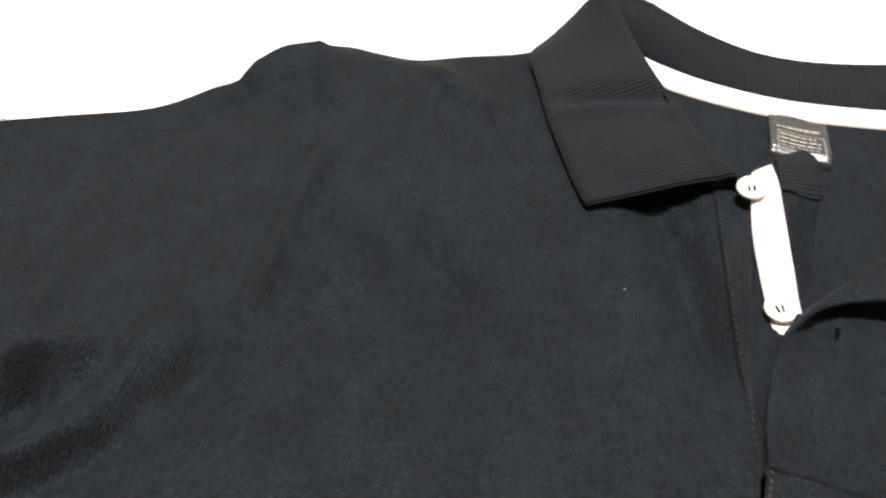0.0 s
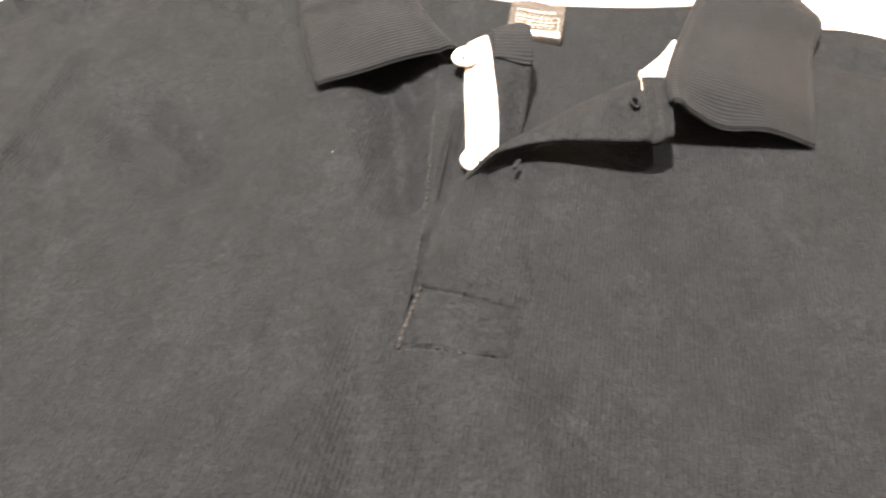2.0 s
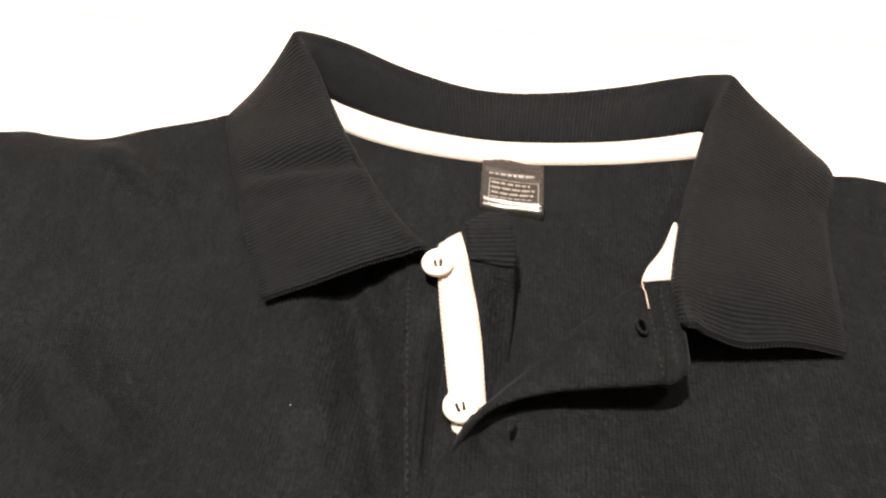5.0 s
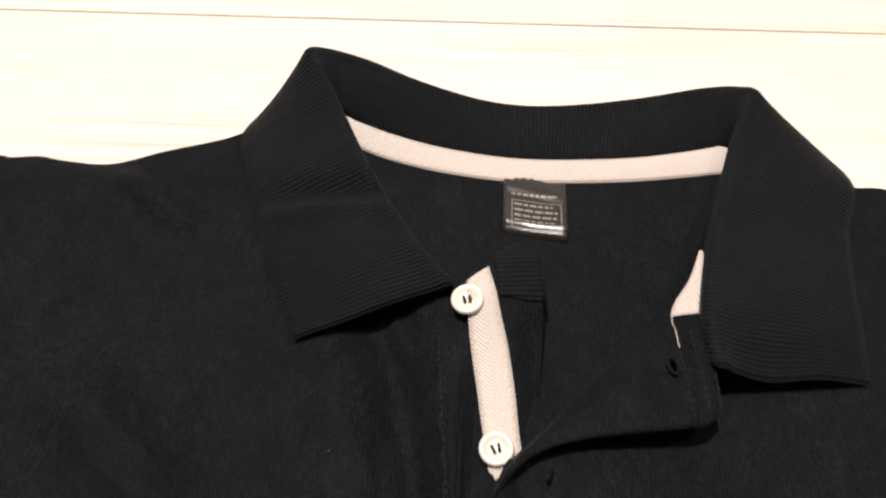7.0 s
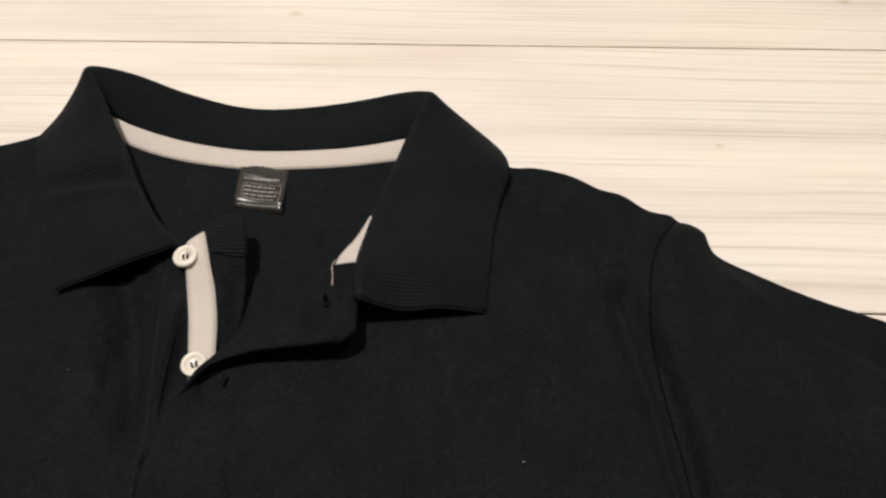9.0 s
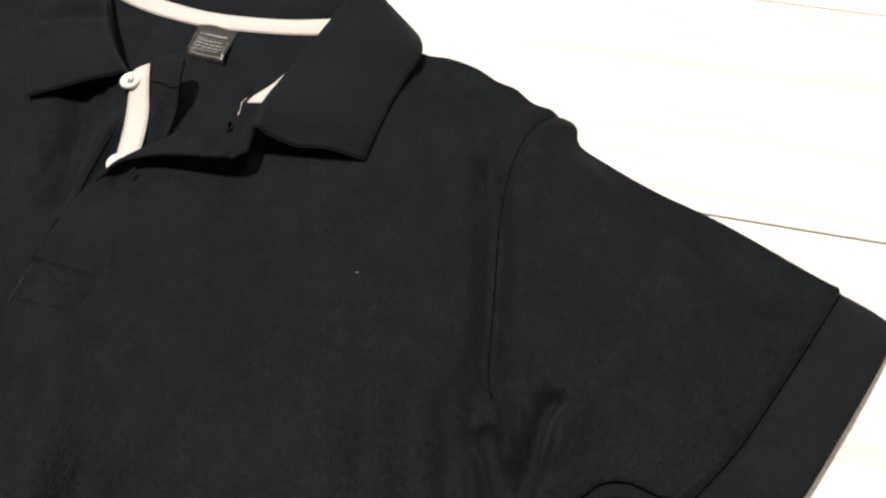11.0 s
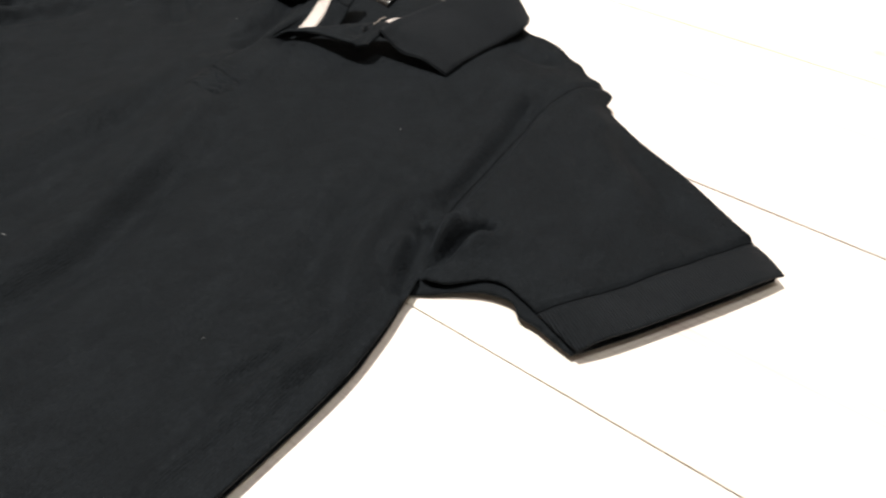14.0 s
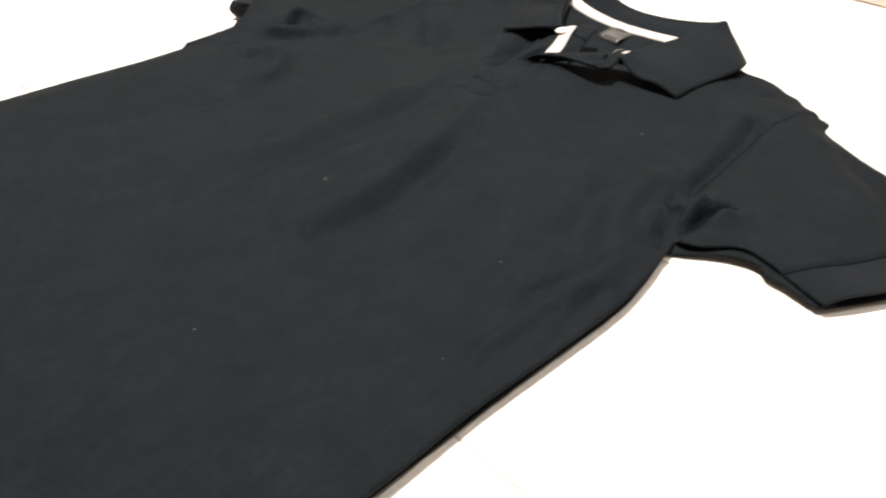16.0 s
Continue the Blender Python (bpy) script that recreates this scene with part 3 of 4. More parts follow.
cloth_panel("front_panel", [SIDE_R, SEAM_R, SHOULDER_R, NECK_R, PLACKET_EDGE, NECK_L, SHOULDER_L, SEAM_L, SIDE_L, HEM], 0.0026, cloth_height, JERSEY, shirt)
BACK_TOP = [(0.355, 0.330), (0.300, 0.358), (0.246, 0.378), (0.220, 0.370), (0.157, 0.367), (0.095, 0.374), (0.056, 0.372), (0.0, 0.352), (-0.052, 0.345)]
cloth_panel("back_panel", [[(0.4030, -0.398), (0.4005, -0.20), (0.3970, -0.05), (0.3965, 0.033), (0.3920, 0.066), (0.3855, 0.093), (0.3780, 0.116)], [(0.3780, 0.116), (0.350, 0.285), (0.355, 0.330)], BACK_TOP,
                           [(-0.052, 0.345), (-0.035, 0.25), (-0.114, 0.112)], [(-0.114, 0.112), (-0.106, 0.050), (-0.103, 0.0), (-0.104, -0.118), (-0.103, -0.398)], [(-0.103, -0.398), (0.4030, -0.398)]],
            0.006, back_height, JERSEY, shirt)


def flat_height(pts):
    return np.full(len(pts), 0.0024)


def sleeve(side, gusset=None):
    seam, top, cuff_seam, low = side[0], side[1], side[2], side[3]
    cuff_top, cuff_end, cuff_low = side[4:]
    piece = cloth_panel("sleeve", [seam, top, cuff_seam, low], 0.0019, cloth_height, JERSEY, shirt)
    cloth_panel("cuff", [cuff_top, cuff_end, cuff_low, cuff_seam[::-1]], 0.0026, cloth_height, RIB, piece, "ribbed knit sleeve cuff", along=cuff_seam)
    middle = np.mean(np.array(cuff_seam + top), axis=0)
    shrink = lambda line: [tuple(np.array(p) + (middle - np.array(p)) * 0.04) for p in line]
    cloth_panel("sleeve_back", [shrink(seam), shrink(top + cuff_top[1:]), shrink(cuff_end), shrink(cuff_low + low[1:])], 0.005, flat_height, JERSEY, piece)
    if gusset:
        cloth_panel("gusset", gusset, 0.003, lambda p: 0.0030 + 0.0035 * smooth01((p[:, 1] - 0.104) / 0.03), JERSEY, piece, "underarm edge of the lower layer")


sleeve((SEAM_R, SLEEVE_TOP_R, CUFF_SEAM_R, SLEEVE_LOW_R, CUFF_TOP_R, CUFF_END_R, CUFF_LOW_R),
       [[(0.376, 0.120), (0.378, 0.104), (0.383, 0.1050)], [(0.383, 0.1050), (0.392, 0.1115), (0.405, 0.1215), (0.4165, 0.1280), (0.4300, 0.1305), (0.4385, 0.1245), (0.4480, 0.1240), (0.4600, 0.1213), (0.4725, 0.1188)], [(0.4725, 0.1188), (0.477, 0.130), (0.448, 0.146), (0.420, 0.150), (0.400, 0.145), (0.376, 0.120)]])
sleeve((SEAM_L[::-1], SLEEVE_TOP_L, CUFF_SEAM_L, SLEEVE_LOW_L, CUFF_TOP_L, CUFF_END_L, CUFF_LOW_L))


# collar: seam at the neck, fold line, outer edge, station by station from the buttoned end round the back
COLLAR = [
    ((0.137, 0.301, 0.024), (0.1335, 0.3035, 0.0310), (0.0770, 0.2845, 0.0200)),
    ((0.125, 0.312, 0.023), (0.1215, 0.3150, 0.0350), (0.0690, 0.300, 0.0206)),
    ((0.112, 0.329, 0.023), (0.1105, 0.3300, 0.0380), (0.0605, 0.319, 0.0217)),
    ((0.100, 0.350, 0.026), (0.0980, 0.3495, 0.0410), (0.0520, 0.340, 0.0234)),
    ((0.089, 0.369, 0.030), (0.0880, 0.3685, 0.0435), (0.0450, 0.359, 0.0252)),
    ((0.0795, 0.383, 0.033), (0.0800, 0.3850, 0.0480), (0.039, 0.377, 0.025)),
    ((0.0800, 0.3850, 0.033), (0.0715, 0.3990, 0.0530), (0.046, 0.395, 0.023)),
    ((0.093, 0.3805, 0.029), (0.077, 0.4035, 0.0500), (0.058, 0.408, 0.016)),
    ((0.106, 0.3767, 0.0263), (0.094, 0.4025, 0.0440), (0.085, 0.409, 0.010)),
    ((0.128, 0.3722, 0.0243), (0.122, 0.3970, 0.0338), (0.120, 0.402, 0.008)),
    ((0.157, 0.3692, 0.0233), (0.157, 0.3925, 0.0300), (0.157, 0.397, 0.008)),
    ((0.195, 0.3707, 0.0238), (0.198, 0.3950, 0.0320), (0.198, 0.400, 0.008)),
    ((0.218, 0.3732, 0.0250), (0.226, 0.3985, 0.0370), (0.232, 0.404, 0.009)),
    ((0.234, 0.3765, 0.0270), (0.237, 0.3955, 0.0420), (0.254, 0.400, 0.012)),
    ((0.2395, 0.3735, 0.0285), (0.2425, 0.3905, 0.0455), (0.2755, 0.383, 0.0200)),
    ((0.235, 0.363, 0.027), (0.2355, 0.3750, 0.0415), (0.2848, 0.3625, 0.0226)),
    ((0.227, 0.346, 0.024), (0.2295, 0.353, 0.0385), (0.280, 0.342, 0.0185)),
    ((0.222, 0.328, 0.023), (0.2235, 0.331, 0.036), (0.277, 0.322, 0.0190)),
    ((0.2180, 0.310, 0.024), (0.2185, 0.309, 0.0355), (0.2755, 0.304, 0.0190)),
    ((0.2155, 0.293, 0.026), (0.2158, 0.290, 0.0360), (0.2745, 0.291, 0.0182)),
    ((0.2165, 0.276, 0.028), (0.2170, 0.2715, 0.0360), (0.2735, 0.2795, 0.0170)),
]


def collar():
    seam, fold, rim = (resample_by_station([c[k] for c in COLLAR], 9) for k in range(3))
    rows = []
    count = len(fold)
    for i, (p, f, e) in enumerate(zip(seam, fold, rim)):
        plump = min(1.0, 0.45 + i / 18, 0.3 + (count - 1 - i) / 18)
        drop = e - f
        long = np.linalg.norm(drop)
        flat = np.array((drop[0], drop[1], 0.0))
        flat /= max(np.linalg.norm(flat), 1e-9)
        over = f + flat * min(0.0075, 0.13 * long) - np.array((0, 0, 0.0004))
        row = [p + (f - p) * t + np.array((0, 0, 0.0015)) * math.sin(math.pi * t) for t in np.linspace(0, 0.78, 7)]
        tip = p + (f - p) * 0.78
        crown = f + np.array((0, 0, 0.0030)) + flat * 0.001
        row += [(1 - t) ** 2 * tip + 2 * t * (1 - t) * crown + t * t * over for t in np.linspace(0.15, 1, 7)]
        belly = over + (e - over) * 0.5 + np.array((0, 0, 0.0038 * plump * float(smooth01((long - 0.040) / 0.018))))
        row += [(1 - t) ** 2 * over + 2 * t * (1 - t) * belly + t * t * e for t in np.linspace(0.08, 1, 14)]
        for k in range(9, len(row)):
            q = row[k]
            rise = noise.noise((q[0] * 38, q[1] * 38, 3.0)) * 0.0012
            north = q[1] - np.interp(q[0], (0.052, 0.080, 0.110), (0.338, 0.336, 0.3335))
            reach = float(smooth01((0.118 - q[0]) / 0.01)) * float(smooth01((q[0] - 0.050) / 0.02))
            crease = 0.0015 * math.exp(-((north + 0.0025) / 0.0030) ** 2) - 0.0042 * math.exp(-((north - 0.0050) / 0.0048) ** 2)
            t = (k - 9) / (len(row) - 10)
            knee = -0.0062 * math.exp(-((t - 0.42) / 0.20) ** 2) * math.exp(-((count - 1 - i) / 7) ** 2)
            row[k] = q + np.array((0, 0, rise * min(1.0, (k - 8) / 6) + crease * reach + knee))
        rows.append(row)
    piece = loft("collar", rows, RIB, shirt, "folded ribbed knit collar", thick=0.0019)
    for row in (rows[0], rows[-1]):
        edge = np.array(row[8:])
        lip = np.array((0, -0.0001, -0.0009))
        stitches("edge_stitching", [tuple(p + lip) for p in edge], 0.0010, 0.0003, RIB, piece, wide=0.0009)
    return piece


def resample_by_station(points, per):
    """Catmull-Rom with the same number of samples between all stations."""
    p = np.array(points, dtype=float)
    ext = np.vstack([2 * p[0] - p[1], p, 2 * p[-1] - p[-2]])
    out = []
    for i in range(1, len(ext) - 2):
        a, b, c, d = ext[i - 1:i + 3]
        for t in np.linspace(0, 1, per, endpoint=False):
            out.append(0.5 * (2 * b + (c - a) * t + (2 * a - 5 * b + 4 * c - d) * t ** 2 + (3 * b - a - 3 * c + d) * t ** 3))
    out.append(p[-1])
    return np.array(out)



def band(name, left, right, material, label="", across=6, step=0.0015, bulge=0.0, thick=0.0008, parent=None):
    """A strip between two edge curves."""
    a, b = spline(left, step), spline(right, step)
    n = max(len(a), len(b))
    a, b = resample(a, n), resample(b, n)
    rows = [[p + (q - p) * t + np.array((0, 0, bulge * math.sin(math.pi * t))) for t in np.linspace(0, 1, across)] for p, q in zip(a, b)]
    return loft(name, rows, material, parent or shirt, label, thick=thick)


def stitches(name, line, long, gap, material, parent, wide=0.00045):
    """A row of small raised stitches along a line, in one mesh."""
    pts = spline(line, 0.0004)
    s = np.concatenate([[0], np.cumsum(np.linalg.norm(np.diff(pts, axis=0), axis=1))])
    at = lambda d: np.array([np.interp(d, s, pts[:, k]) for k in range(3)])
    verts, faces = [], []
    d = gap
    while d + long < s[-1]:
        a, b = at(d), at(d + long)
        way = (b - a) / np.linalg.norm(b - a)
        side = np.cross(way, (0, 0, 1)) * wide
        up = np.array((0, 0, 0.00035))
        k = len(verts)
        mid = (a + b) / 2
        verts += [a - side * 0.4, a + side * 0.4, mid + side, b + side * 0.4, b - side * 0.4, mid - side, mid + up]
        faces += [(k + i, k + (i + 1) % 6, k + 6) for i in range(6)]
        d += long + gap
    return mesh_object(name, verts, faces, material, parent, smooth=False)


collar()

# white tape round the back of the neck
tape = band("neck_tape", TAPE_LOW, TAPE_TOP, TAPE, "off-white herringbone neck tape", bulge=0.0006)
stitches("stitching", [(x, y + 0.0012, z + 0.0007) for x, y, z in TAPE_LOW], 0.0020, 0.0012, PALE_THREAD, tape)


BOX_LINES = [((0.143, 0.1795), (0.178, 0.1755), 0.0019), ((0.139, 0.1575), (0.178, 0.1565), 0.0013), ((0.143, 0.1795), (0.178, 0.1570), 0.0006), ((0.140, 0.1580), (0.178, 0.1755), 0.0006),
             ((0.178, 0.1755), (0.178, 0.1565), 0.0007)]


def placket_height(pts):
    """Buttonhole placket: a double layer on the front, puckered by the box stitching at its foot."""
    z = cloth_height(pts) + 0.0012 + 0.0010 * smooth01((pts[:, 1] - 0.190) / 0.040) * smooth01((0.186 - pts[:, 0]) / 0.02)
    x, y = pts[:, 0], pts[:, 1]
    for a, b, deep in BOX_LINES:
        z -= deep * np.exp(-(line_distance(pts, np.array((a, b))) / 0.0011) ** 2)
    pucker = np.array([noise.noise((px * 120, py * 260, 7.0)) for px, py in pts])
    z += 0.0013 * pucker * np.exp(-((y - 0.172) / 0.018) ** 2)
    twill = np.sin(2 * math.pi * (0.55 * x + y) / 0.0021) * smooth01((x - 0.146) / 0.010)
    z += 0.00030 * twill * np.maximum(np.exp(-((y - 0.189) / 0.0055) ** 4), 0.6 * np.exp(-((y - 0.166) / 0.008) ** 4))
    right = np.interp(y, (0.157, 0.25), (0.179, 0.190))
    z -= 0.0062 * smooth01((y - 0.222) / 0.022) * smooth01((x - 0.151) / 0.008) * (1 - smooth01((x - 0.180) / 0.02))
    free = np.exp(-(line_distance(pts, spline(PLACKET_EDGE, 0.003)) / 0.006) ** 2)
    z = z + 0.0014 * free * smooth01((y - 0.178) / 0.018)
    inner = smooth01((right - x) / (0.010 + 0.016 * smooth01((y - 0.185) / 0.03)))
    return (cloth_height(pts) - 0.0014) * (1 - inner) + z * inner


placket = cloth_panel("buttonhole_placket", [PLACKET_EDGE[::-1], [(0.154, 0.243), (0.172, 0.2495), (0.190, 0.252)], [(0.190, 0.252), (0.186, 0.21), (0.182, 0.181), (0.1785, 0.1565)], [(0.1785, 0.1565), (0.160, 0.157), (0.1390, 0.157)]],
                      0.0007, placket_height, JERSEY, shirt, "placket with crossed box stitching at its foot", thick=0.0010)
stitches("stitching", [(x + 0.0012, y, on_front(x + 0.002, y, 0.0010)) for x, y in PLACKET_EDGE[::-1]], 0.0016, 0.0010, THREAD, placket)


for a, b, _ in BOX_LINES[:2]:
    path = np.array([np.array(a) + (np.array(b) - np.array(a)) * t for t in np.linspace(0, 1, 9)])
    stitches("stitching", [(x, y, z + 0.0001) for (x, y), z in zip(path, placket_height(path))], 0.0015, 0.0012, THREAD, placket, wide=0.0004)
bar_tack = np.array([(0.1428, 0.1775), (0.1418, 0.1710), (0.1408, 0.1650), (0.1400, 0.1600)])
stitches("stitching", [(x, y, z + 0.0002) for (x, y), z in zip(bar_tack, placket_height(bar_tack))], 0.0013, 0.0009, DULL_THREAD, placket, wide=0.0004)


def under_height(pts):
    """Button strip: sewn on the front along its outer edge, sloping down into the neck."""
    x, y = pts[:, 0], pts[:, 1]
    base = np.interp(y, (0.170, 0.212, 0.234, 0.2545, 0.270, 0.288, 0.300, 0.312, 0.320), (0.0195, 0.0188, 0.0158, 0.0150, 0.0176, 0.0242, 0.0300, 0.0326, 0.0330))
    sewn = cloth_height(pts) + 0.0013
    z = base + (sewn - base) * (1 - smooth01((x - 0.1355) / 0.0065))
    return z - 0.0050 * smooth01((x - 0.152) / 0.012) * (1 - smooth01((y - 0.290) / 0.016)) * smooth01((y - 0.24) / 0.02)


under = cloth_panel("button_placket", [[(0.1255, 0.302), (0.1274, 0.2835), (0.1300, 0.2606), (0.1329, 0.238), (0.1355, 0.2178), (0.1369, 0.2048), (0.1385, 0.178)], [(0.1385, 0.178), (0.150, 0.182), (0.158, 0.19)],
                                       [(0.158, 0.19), (0.162, 0.24), (0.1642, 0.285), (0.1636, 0.300), (0.1620, 0.3110)], [(0.1620, 0.3110), (0.1612, 0.3165), (0.1575, 0.3200), (0.1520, 0.3170), (0.1446, 0.3125), (0.136, 0.3085), (0.1255, 0.302)]],
                    0.0014, under_height, JERSEY, shirt, thick=0.0016)

stitches("stitching", [(x + 0.0010, y, float(under_height(np.array([(x + 0.0010, y)]))[0]) + 0.0001) for x, y in ((0.1262, 0.296), (0.1274, 0.2835), (0.1300, 0.2606), (0.1329, 0.238), (0.1355, 0.2178), (0.1369, 0.2048), (0.1380, 0.186))], 0.0016, 0.0012, THREAD, under, wide=0.00035)
cloth_panel("tab", [[(0.1645, 0.2990), (0.1640, 0.303), (0.1634, 0.308), (0.1624, 0.312)], [(0.1624, 0.312), (0.1612, 0.3172), (0.1570, 0.3200), (0.1510, 0.3170), (0.1458, 0.3130)], [(0.1458, 0.3130), (0.1475, 0.306), (0.1487, 0.299)], [(0.1487, 0.299), (0.157, 0.2985), (0.1645, 0.2990)]],
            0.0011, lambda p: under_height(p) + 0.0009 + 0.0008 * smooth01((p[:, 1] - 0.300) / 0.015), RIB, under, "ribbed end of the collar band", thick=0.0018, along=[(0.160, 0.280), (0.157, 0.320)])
PLACKET_TAPE_L = [(0.1372, 0.3030, 0.0328), (0.1375, 0.2980, 0.0312), (0.1382, 0.2915, 0.0278), (0.1393, 0.284, 0.0238), (0.1408, 0.276, 0.0208), (0.1424, 0.268, 0.0188), (0.1438, 0.260, 0.0175), (0.1453, 0.252, 0.0165), (0.1472, 0.242, 0.0156), (0.1485, 0.2375, 0.0152)]
PLACKET_TAPE_R = [(0.1446, 0.3085, 0.0342), (0.1474, 0.3000, 0.0324), (0.1496, 0.2920, 0.0284), (0.1520, 0.284, 0.0241), (0.1537, 0.276, 0.0211), (0.1551, 0.268, 0.0191), (0.1561, 0.260, 0.0176), (0.1571, 0.252, 0.0166), (0.1590, 0.243, 0.0155), (0.1598, 0.240, 0.0152)]
strip = band("placket_tape", PLACKET_TAPE_L, PLACKET_TAPE_R, TAPE, "off-white herringbone placket tape", bulge=0.0005)
for edge, shift in ((PLACKET_TAPE_L, 0.0016), (PLACKET_TAPE_R, -0.0016)):
    stitches("stitching", [(x + shift, y, z + 0.0006) for x, y, z in edge], 0.0022, 0.0014, PALE_THREAD, strip)

# the buttonhole side turned back as a lapel
LAPEL_FOLD = [(0.1490, 0.2330, 0.0238), (0.1550, 0.2420, 0.0258), (0.1620, 0.2490, 0.0275), (0.1760, 0.2645, 0.0292), (0.190, 0.2790, 0.0304), (0.2045, 0.2930, 0.0305), (0.217, 0.2970, 0.0300)]
LAPEL_EDGE = [(0.1484, 0.2270, 0.0236), (0.1512, 0.2318, 0.0258), (0.1565, 0.2380, 0.0284), (0.1630, 0.2428, 0.0300), (0.1740, 0.2464, 0.0312), (0.1870, 0.2490, 0.0316), (0.2000, 0.2514, 0.0314), (0.2125, 0.2538, 0.0308), (0.2190, 0.2590, 0.0304)]


def lapel():
    n = 48
    fold, edge = resample(spline(LAPEL_FOLD, 0.001), n), resample(spline(LAPEL_EDGE, 0.001), n)
    rows = []
    for i, (f, e) in enumerate(zip(fold, edge)):
        under_fold = f + np.array((0.0015, -0.0008, -0.0060))
        crown = f + np.array((-0.0012, 0.0012, 0.0002))
        row = [(1 - t) ** 2 * under_fold + 2 * t * (1 - t) * crown + t * t * (f + (e - f) * 0.08) for t in np.linspace(0, 1, 6)]
        for t in np.linspace(0.12, 1, 16):
            p = f + (e - f) * t
            p = p + np.array((0, 0, 0.0022 * math.sin(math.pi * t) - 0.0036 * math.exp(-((p[0] - 0.2005) / 0.005) ** 2 - ((p[1] - 0.2675) / 0.007) ** 2)))
            p = p + np.array((0, 0, 0.0010 * math.sin((p[0] - 0.207) * 900) * math.exp(-((p[0] - 0.2125) / 0.005) ** 2) * t))
            p = p + np.array((0, 0, 0.0012 * noise.noise((p[0] * 90, p[1] * 90, 1.0))))
            row.append(p)
        rows.append(row)
    piece = loft("lapel", rows, JERSEY, shirt, "turned-back buttonhole corner", thick=0.0020)
    for back in (4, 7):
        stitches("stitching", [tuple(p + np.array((0, 0, 0.0002))) for p in rows[n - back][7:-1]], 0.0016, 0.0010, THREAD, piece, wide=0.0003)
    return piece


flap = lapel()
band("placket_facing", [(0.2062, 0.2930, 0.0312), (0.2080, 0.2985, 0.0314), (0.2142, 0.3090, 0.0312), (0.2190, 0.3215, 0.0310)], [(0.2222, 0.2965, 0.0300), (0.2218, 0.3060, 0.0305), (0.2204, 0.3220, 0.0305)], TAPE, "corner of off-white facing tape", bulge=0.0003)


def tube(name, points, radius, material, parent, label="", sides=6):
    pts = spline(points, radius * 1.5)
    verts, faces = [], []
    for i, p in enumerate(pts):
        way = pts[min(i + 1, len(pts) - 1)] - pts[max(i - 1, 0)]
        way = way / max(np.linalg.norm(way), 1e-9)
        a = np.cross(way, (0.1, 0.2, 1.0))
        a /= np.linalg.norm(a)
        b = np.cross(way, a)
        verts += [p + radius * (math.cos(2 * math.pi * k / sides) * a + math.sin(2 * math.pi * k / sides) * b) for k in range(sides)]
    for i in range(len(pts) - 1):
        faces += [(i * sides + k, i * sides + (k + 1) % sides, (i + 1) * sides + (k + 1) % sides, (i + 1) * sides + k) for k in range(sides)]
    faces += [tuple(range(sides))[::-1], tuple((len(pts) - 1) * sides + k for k in range(sides))]
    return mesh_object(name, verts, faces, material, parent, label)


# near-black without gloss: paints the shade of a buttonhole that is not cut open
SLIT_SHADE = simple_material("black_slit_shade", (0.0008, 0.0008, 0.0008), 1.0, 0.1, 900)
SLIT_SHADE.node_tree.nodes["Principled BSDF"].inputs["Specular IOR Level"].default_value = 0.0


def buttonhole(at, long, wide, turn, parent):
    """A thick stitched rim round a black disc that paints the shade in the slit."""
    x, y, z = at
    ring = [(long * math.cos(a), wide * math.sin(a)) for a in np.linspace(0, 2 * math.pi, 17)]
    c, s = math.cos(turn), math.sin(turn)
    rim = tube("buttonhole", [(x + c * u - s * v, y + s * u + c * v, z) for u, v in ring], 0.0006, JERSEY, parent, "stitched buttonhole rim")
    verts = [(x, y, z - 0.0002)] + [(x + c * u - s * v, y + s * u + c * v, z - 0.0002) for u, v in ring[:-1]]
    mesh_object("slit", verts, [(0, 1 + k, 1 + (k + 1) % 16) for k in range(16)], SLIT_SHADE, rim, "black disc painted as the shade inside the slit")


SEAM_THREAD = simple_material("deep_black_seam", (0.0018, 0.0018, 0.0020), 1.0, 0.2, 900)
SEAM_THREAD.node_tree.nodes["Principled BSDF"].inputs["Specular IOR Level"].default_value = 0.0


def seam_line(line, parent, label, lift=0.0):
    """A sewn seam sunk between two pieces of cloth."""
    pts = resample(spline(line, 0.003), max(8, int(len(line) * 7)))
    tube("seam", [(x, y, on_front(x, y, lift)) for x, y in pts], 0.00042, SEAM_THREAD, parent, label, 5)


right_sleeve, left_sleeve = [ob for ob in shirt.children if ob.name.startswith("sleeve")]
if right_sleeve.bound_box[6][0] < left_sleeve.bound_box[6][0]:
    right_sleeve, left_sleeve = left_sleeve, right_sleeve
seam_line(SEAM_R[2:], right_sleeve, "dark armhole seam", -0.0001)
seam_line(CUFF_SEAM_R, right_sleeve, "dark seam of the cuff", 0.0002)
seam_line(CUFF_SEAM_L, left_sleeve, "dark seam of the cuff", 0.0002)
def rolled_edge(line, parent):
    """Cloth rolling from the upper layer down to the lower one."""
    rows = []
    for x, y in resample(spline(line, 0.003), 44):
        h = on_front(x, y)
        rows.append([(x - 0.0022 * math.sin(math.pi * t), y - 0.0036 * math.sin(math.pi * t), h - 0.0006 + (0.0034 - h) * t) for t in np.linspace(0, 1, 9)])
    loft("sleeve_fold", rows, JERSEY, parent, "rolled lower edge of the sleeve", thick=0.0008)


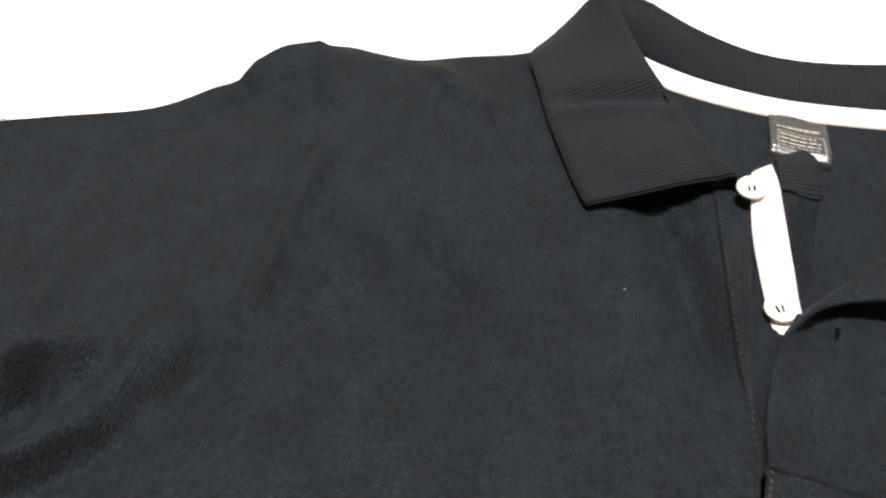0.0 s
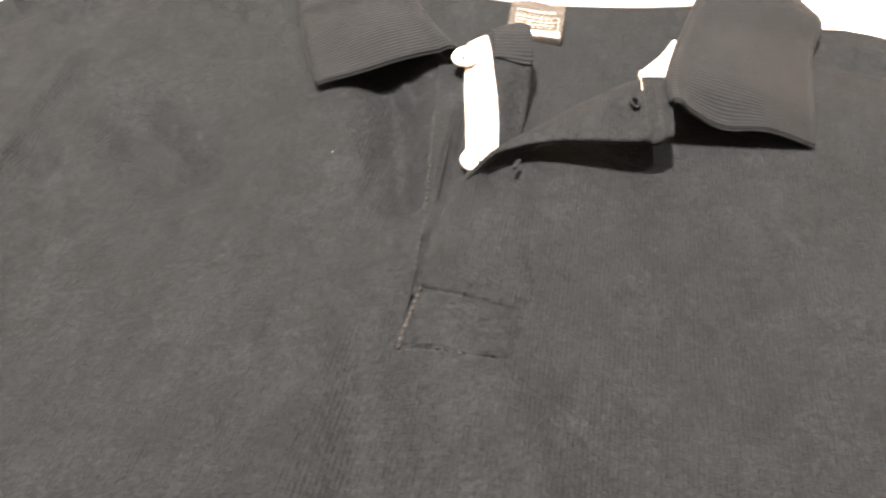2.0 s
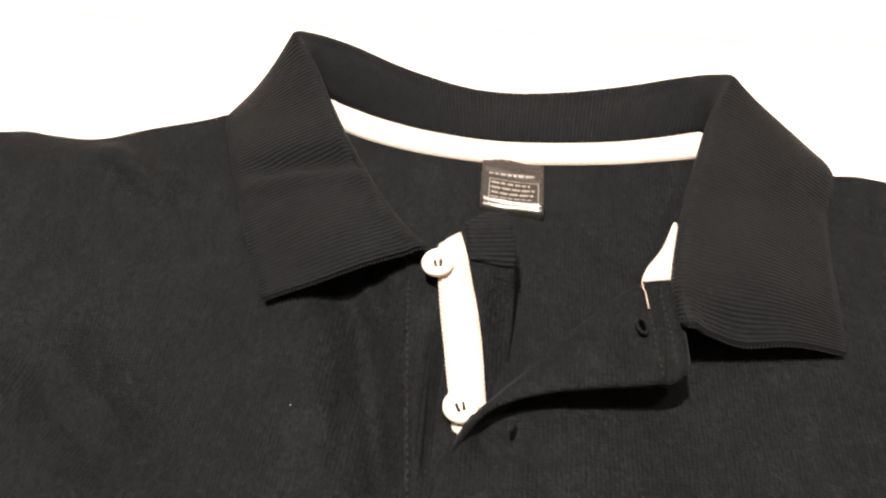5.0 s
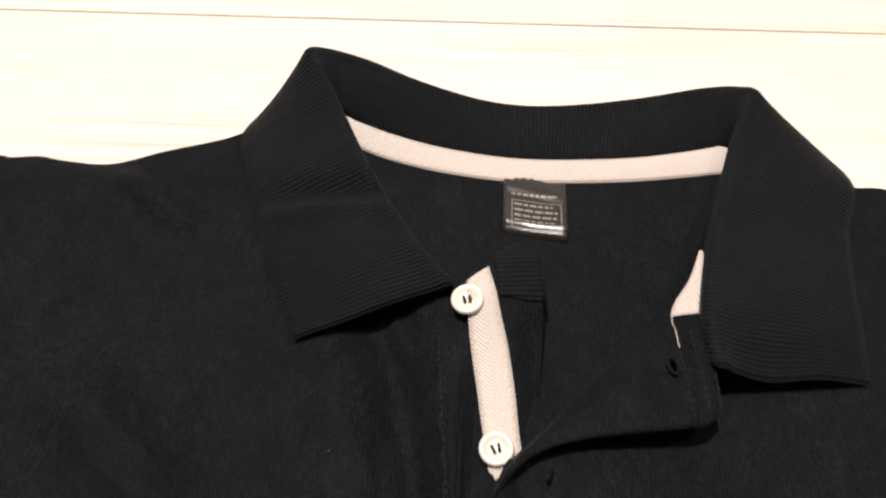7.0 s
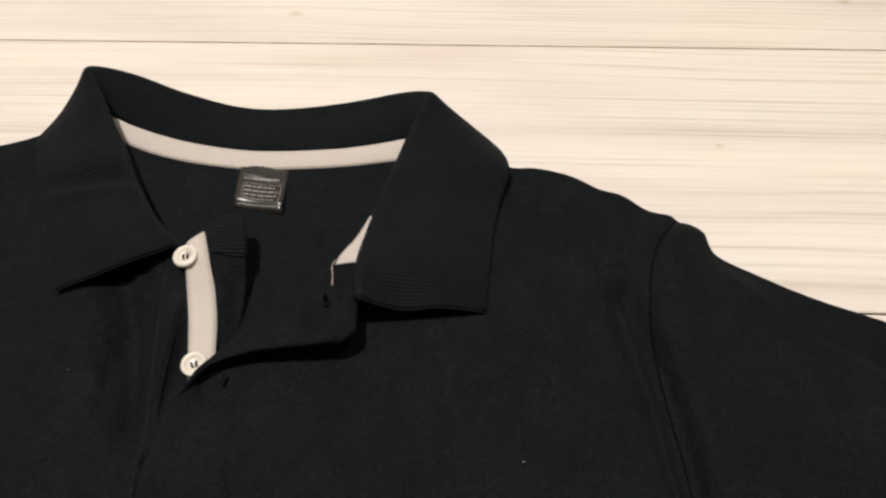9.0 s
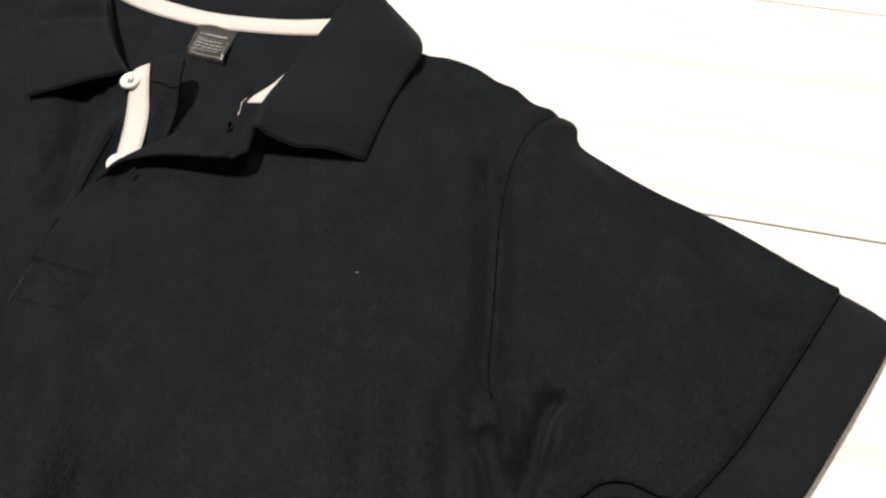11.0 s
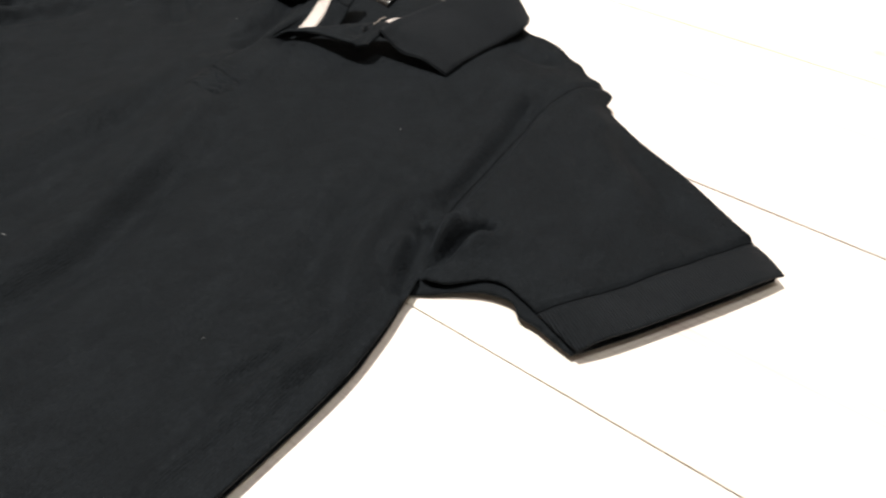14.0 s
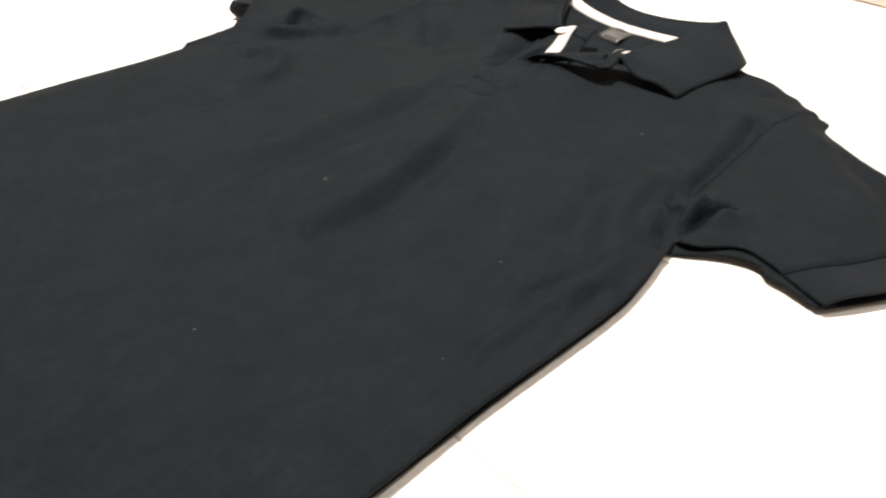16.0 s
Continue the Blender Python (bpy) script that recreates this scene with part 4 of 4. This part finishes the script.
rolled_edge(CUFF_LOW_L[:-1] + SLEEVE_LOW_L, left_sleeve)
buttonhole((0.2048, 0.2730, 0.0330), 0.0030, 0.0015, radians(104), flap)
buttonhole((0.1655, 0.2375, on_front(0.1655, 0.2375, 0.0050)), 0.0022, 0.00035, radians(78), placket)
tube("loose_thread", [(0.2064, 0.2935, 0.0338), (0.2056, 0.2890, 0.0345), (0.2064, 0.2850, 0.0346), (0.2070, 0.2790, 0.0345)], 0.00016, PALE_THREAD, flap, "pale loose thread end")


def button(at, tilt):
    """A round ivory button with a raised rim and two stitched holes."""
    profile = [(0.93 * r, z) for r, z in ((0.0, 0.0006), (0.0026, 0.0006), (0.0034, 0.0009), (0.0042, 0.0019), (0.0050, 0.0023), (0.0057, 0.0021), (0.0061, 0.0014), (0.0060, 0.0004), (0.0052, 0.0), (0.0, 0.0))]
    n = 40
    verts, faces = [], []
    for r, z in profile:
        verts += [(r * math.cos(2 * math.pi * k / n), r * math.sin(2 * math.pi * k / n), z) for k in range(n)]
    for i in range(len(profile) - 1):
        faces += [(i * n + k, i * n + (k + 1) % n, (i + 1) * n + (k + 1) % n, (i + 1) * n + k) for k in range(n)]
    ob = mesh_object("button", verts, [f[::-1] for f in faces], BUTTON, shirt, "glossy ivory shirt button")
    ob.matrix_basis = pose(*at, *tilt)
    for sx in (-0.0011, 0.0011):
        tube("thread", [(sx, 0.0014, 0.0007), (sx * 0.9, 0.0, 0.0012), (sx * 0.7, -0.0014, 0.0007)], 0.00055, THREAD, ob, "black stitch")
    return ob


button((0.1378, 0.2965, 0.0300), (6, -6, 8))
button((0.1495, 0.2480, 0.0178), (8, -4, 20))


# ---- care label in the neck ----
def care_label():
    """A folded satin loop; the printed bars cannot be read."""
    def surface(u, v):
        # u across 0..1, v from the seam (0) to the folded foot (1)
        x = 0.1488 + 0.0245 * u + 0.0004 * v
        y = 0.3616 - (0.0232 + 0.0038 * u) * v
        z = 0.0218 - 0.0008 * v + 0.0005 * math.sin(5 * u + 3 * v) + 0.0005 * math.exp(-((v - 0.90) / 0.05) ** 2) - 0.0011 * float(smooth01((v - 0.90) / 0.10))
        z += 0.0004 * math.exp(-((v - 0.18 - 0.20 * u) / 0.06) ** 2) - 0.0002 * math.exp(-((v - 0.29 - 0.20 * u) / 0.06) ** 2)
        return np.array((x, y, z))

    rows = []
    for v in np.linspace(0, 1, 22):
        rows.append([surface(u, v) for u in np.linspace(0, 1, 14)])
    foot = [surface(u, 1.0) for u in np.linspace(0, 1, 14)]
    for a in np.linspace(0.3, math.pi, 9):
        rows.append([p + np.array((0, -0.0014 * math.sin(a), -0.0040 * (1 - math.cos(a)))) for p in foot])
    for t in (0.3, 0.6, 1.0):
        rows.append([p + np.array((0, 0.022 * t, -0.0080 + 0.006 * t)) for p in foot])
    label = loft("care_label", rows, SATIN, shirt, "black satin care label with pale print", thick=0.0003, up=0.4)

    def bar(bm_verts, bm_faces, u0, u1, v0, v1):
        n = 8
        k = len(bm_verts)
        for i in range(n + 1):
            u = u0 + (u1 - u0) * i / n
            for v in (v0, v1):
                bm_verts.append(surface(u, v) + np.array((0, 0, 0.00025)))
        bm_faces += [(k + 2 * i, k + 2 * i + 1, k + 2 * i + 3, k + 2 * i + 2) for i in range(n)]

    verts, faces = [], []
    for u0, u1, v0, v1 in ((0.13, 0.92, 0.47, 0.484), (0.13, 0.92, 0.975, 0.989)):
        bar(verts, faces, u0, u1, v0, v1)
    for u0 in (0.13, 0.906):
        for i in range(9):
            bar(verts, faces, u0, u0 + 0.014, 0.47 + 0.0577 * i, 0.5277 + 0.0577 * i)
    mesh_object("printed_frame", verts, faces, PRINT, label)
    rng = random.Random(4)
    for row, v in enumerate((0.33, 0.53, 0.635, 0.74, 0.845)):
        u = 0.17 if row else 0.12
        stop = 0.88 - 0.12 * rng.random() if row else 0.85
        while u < stop:
            w = rng.uniform(0.05, 0.15)
            verts, faces = [], []
            bar(verts, faces, u, min(u + w, stop), v, v + 0.042)
            mesh_object("printed_bar", verts, faces, PRINT, label)
            u += w + 0.025


care_label()


# ---- lint on the cloth ----
def lint(x, y, long, turn):
    z = on_front(x, y, 0.0006)
    c, s = math.cos(turn) * long / 2, math.sin(turn) * long / 2
    thing = tube("lint", [(x - c, y - s, z), (x, y + long * 0.12, z + 0.0003), (x + c, y + s, z)], min(0.00011, 0.12 * long), LINT, None, "", 5)
    tagged(thing, "tiny white lint fibre lying on the black shirt", "lint", "lint on the shirt")


for x, y, long, turn in ((0.289, 0.210, 0.0012, 0.0), (0.096, 0.244, 0.0006, 0.6), (0.329, 0.012, 0.0012, -0.7), (0.182, -0.005, 0.0028, 0.4), (0.259, -0.149, 0.0010, 1.0), (0.365, -0.070, 0.0007, 0.3)):
    lint(x, y, long, turn)
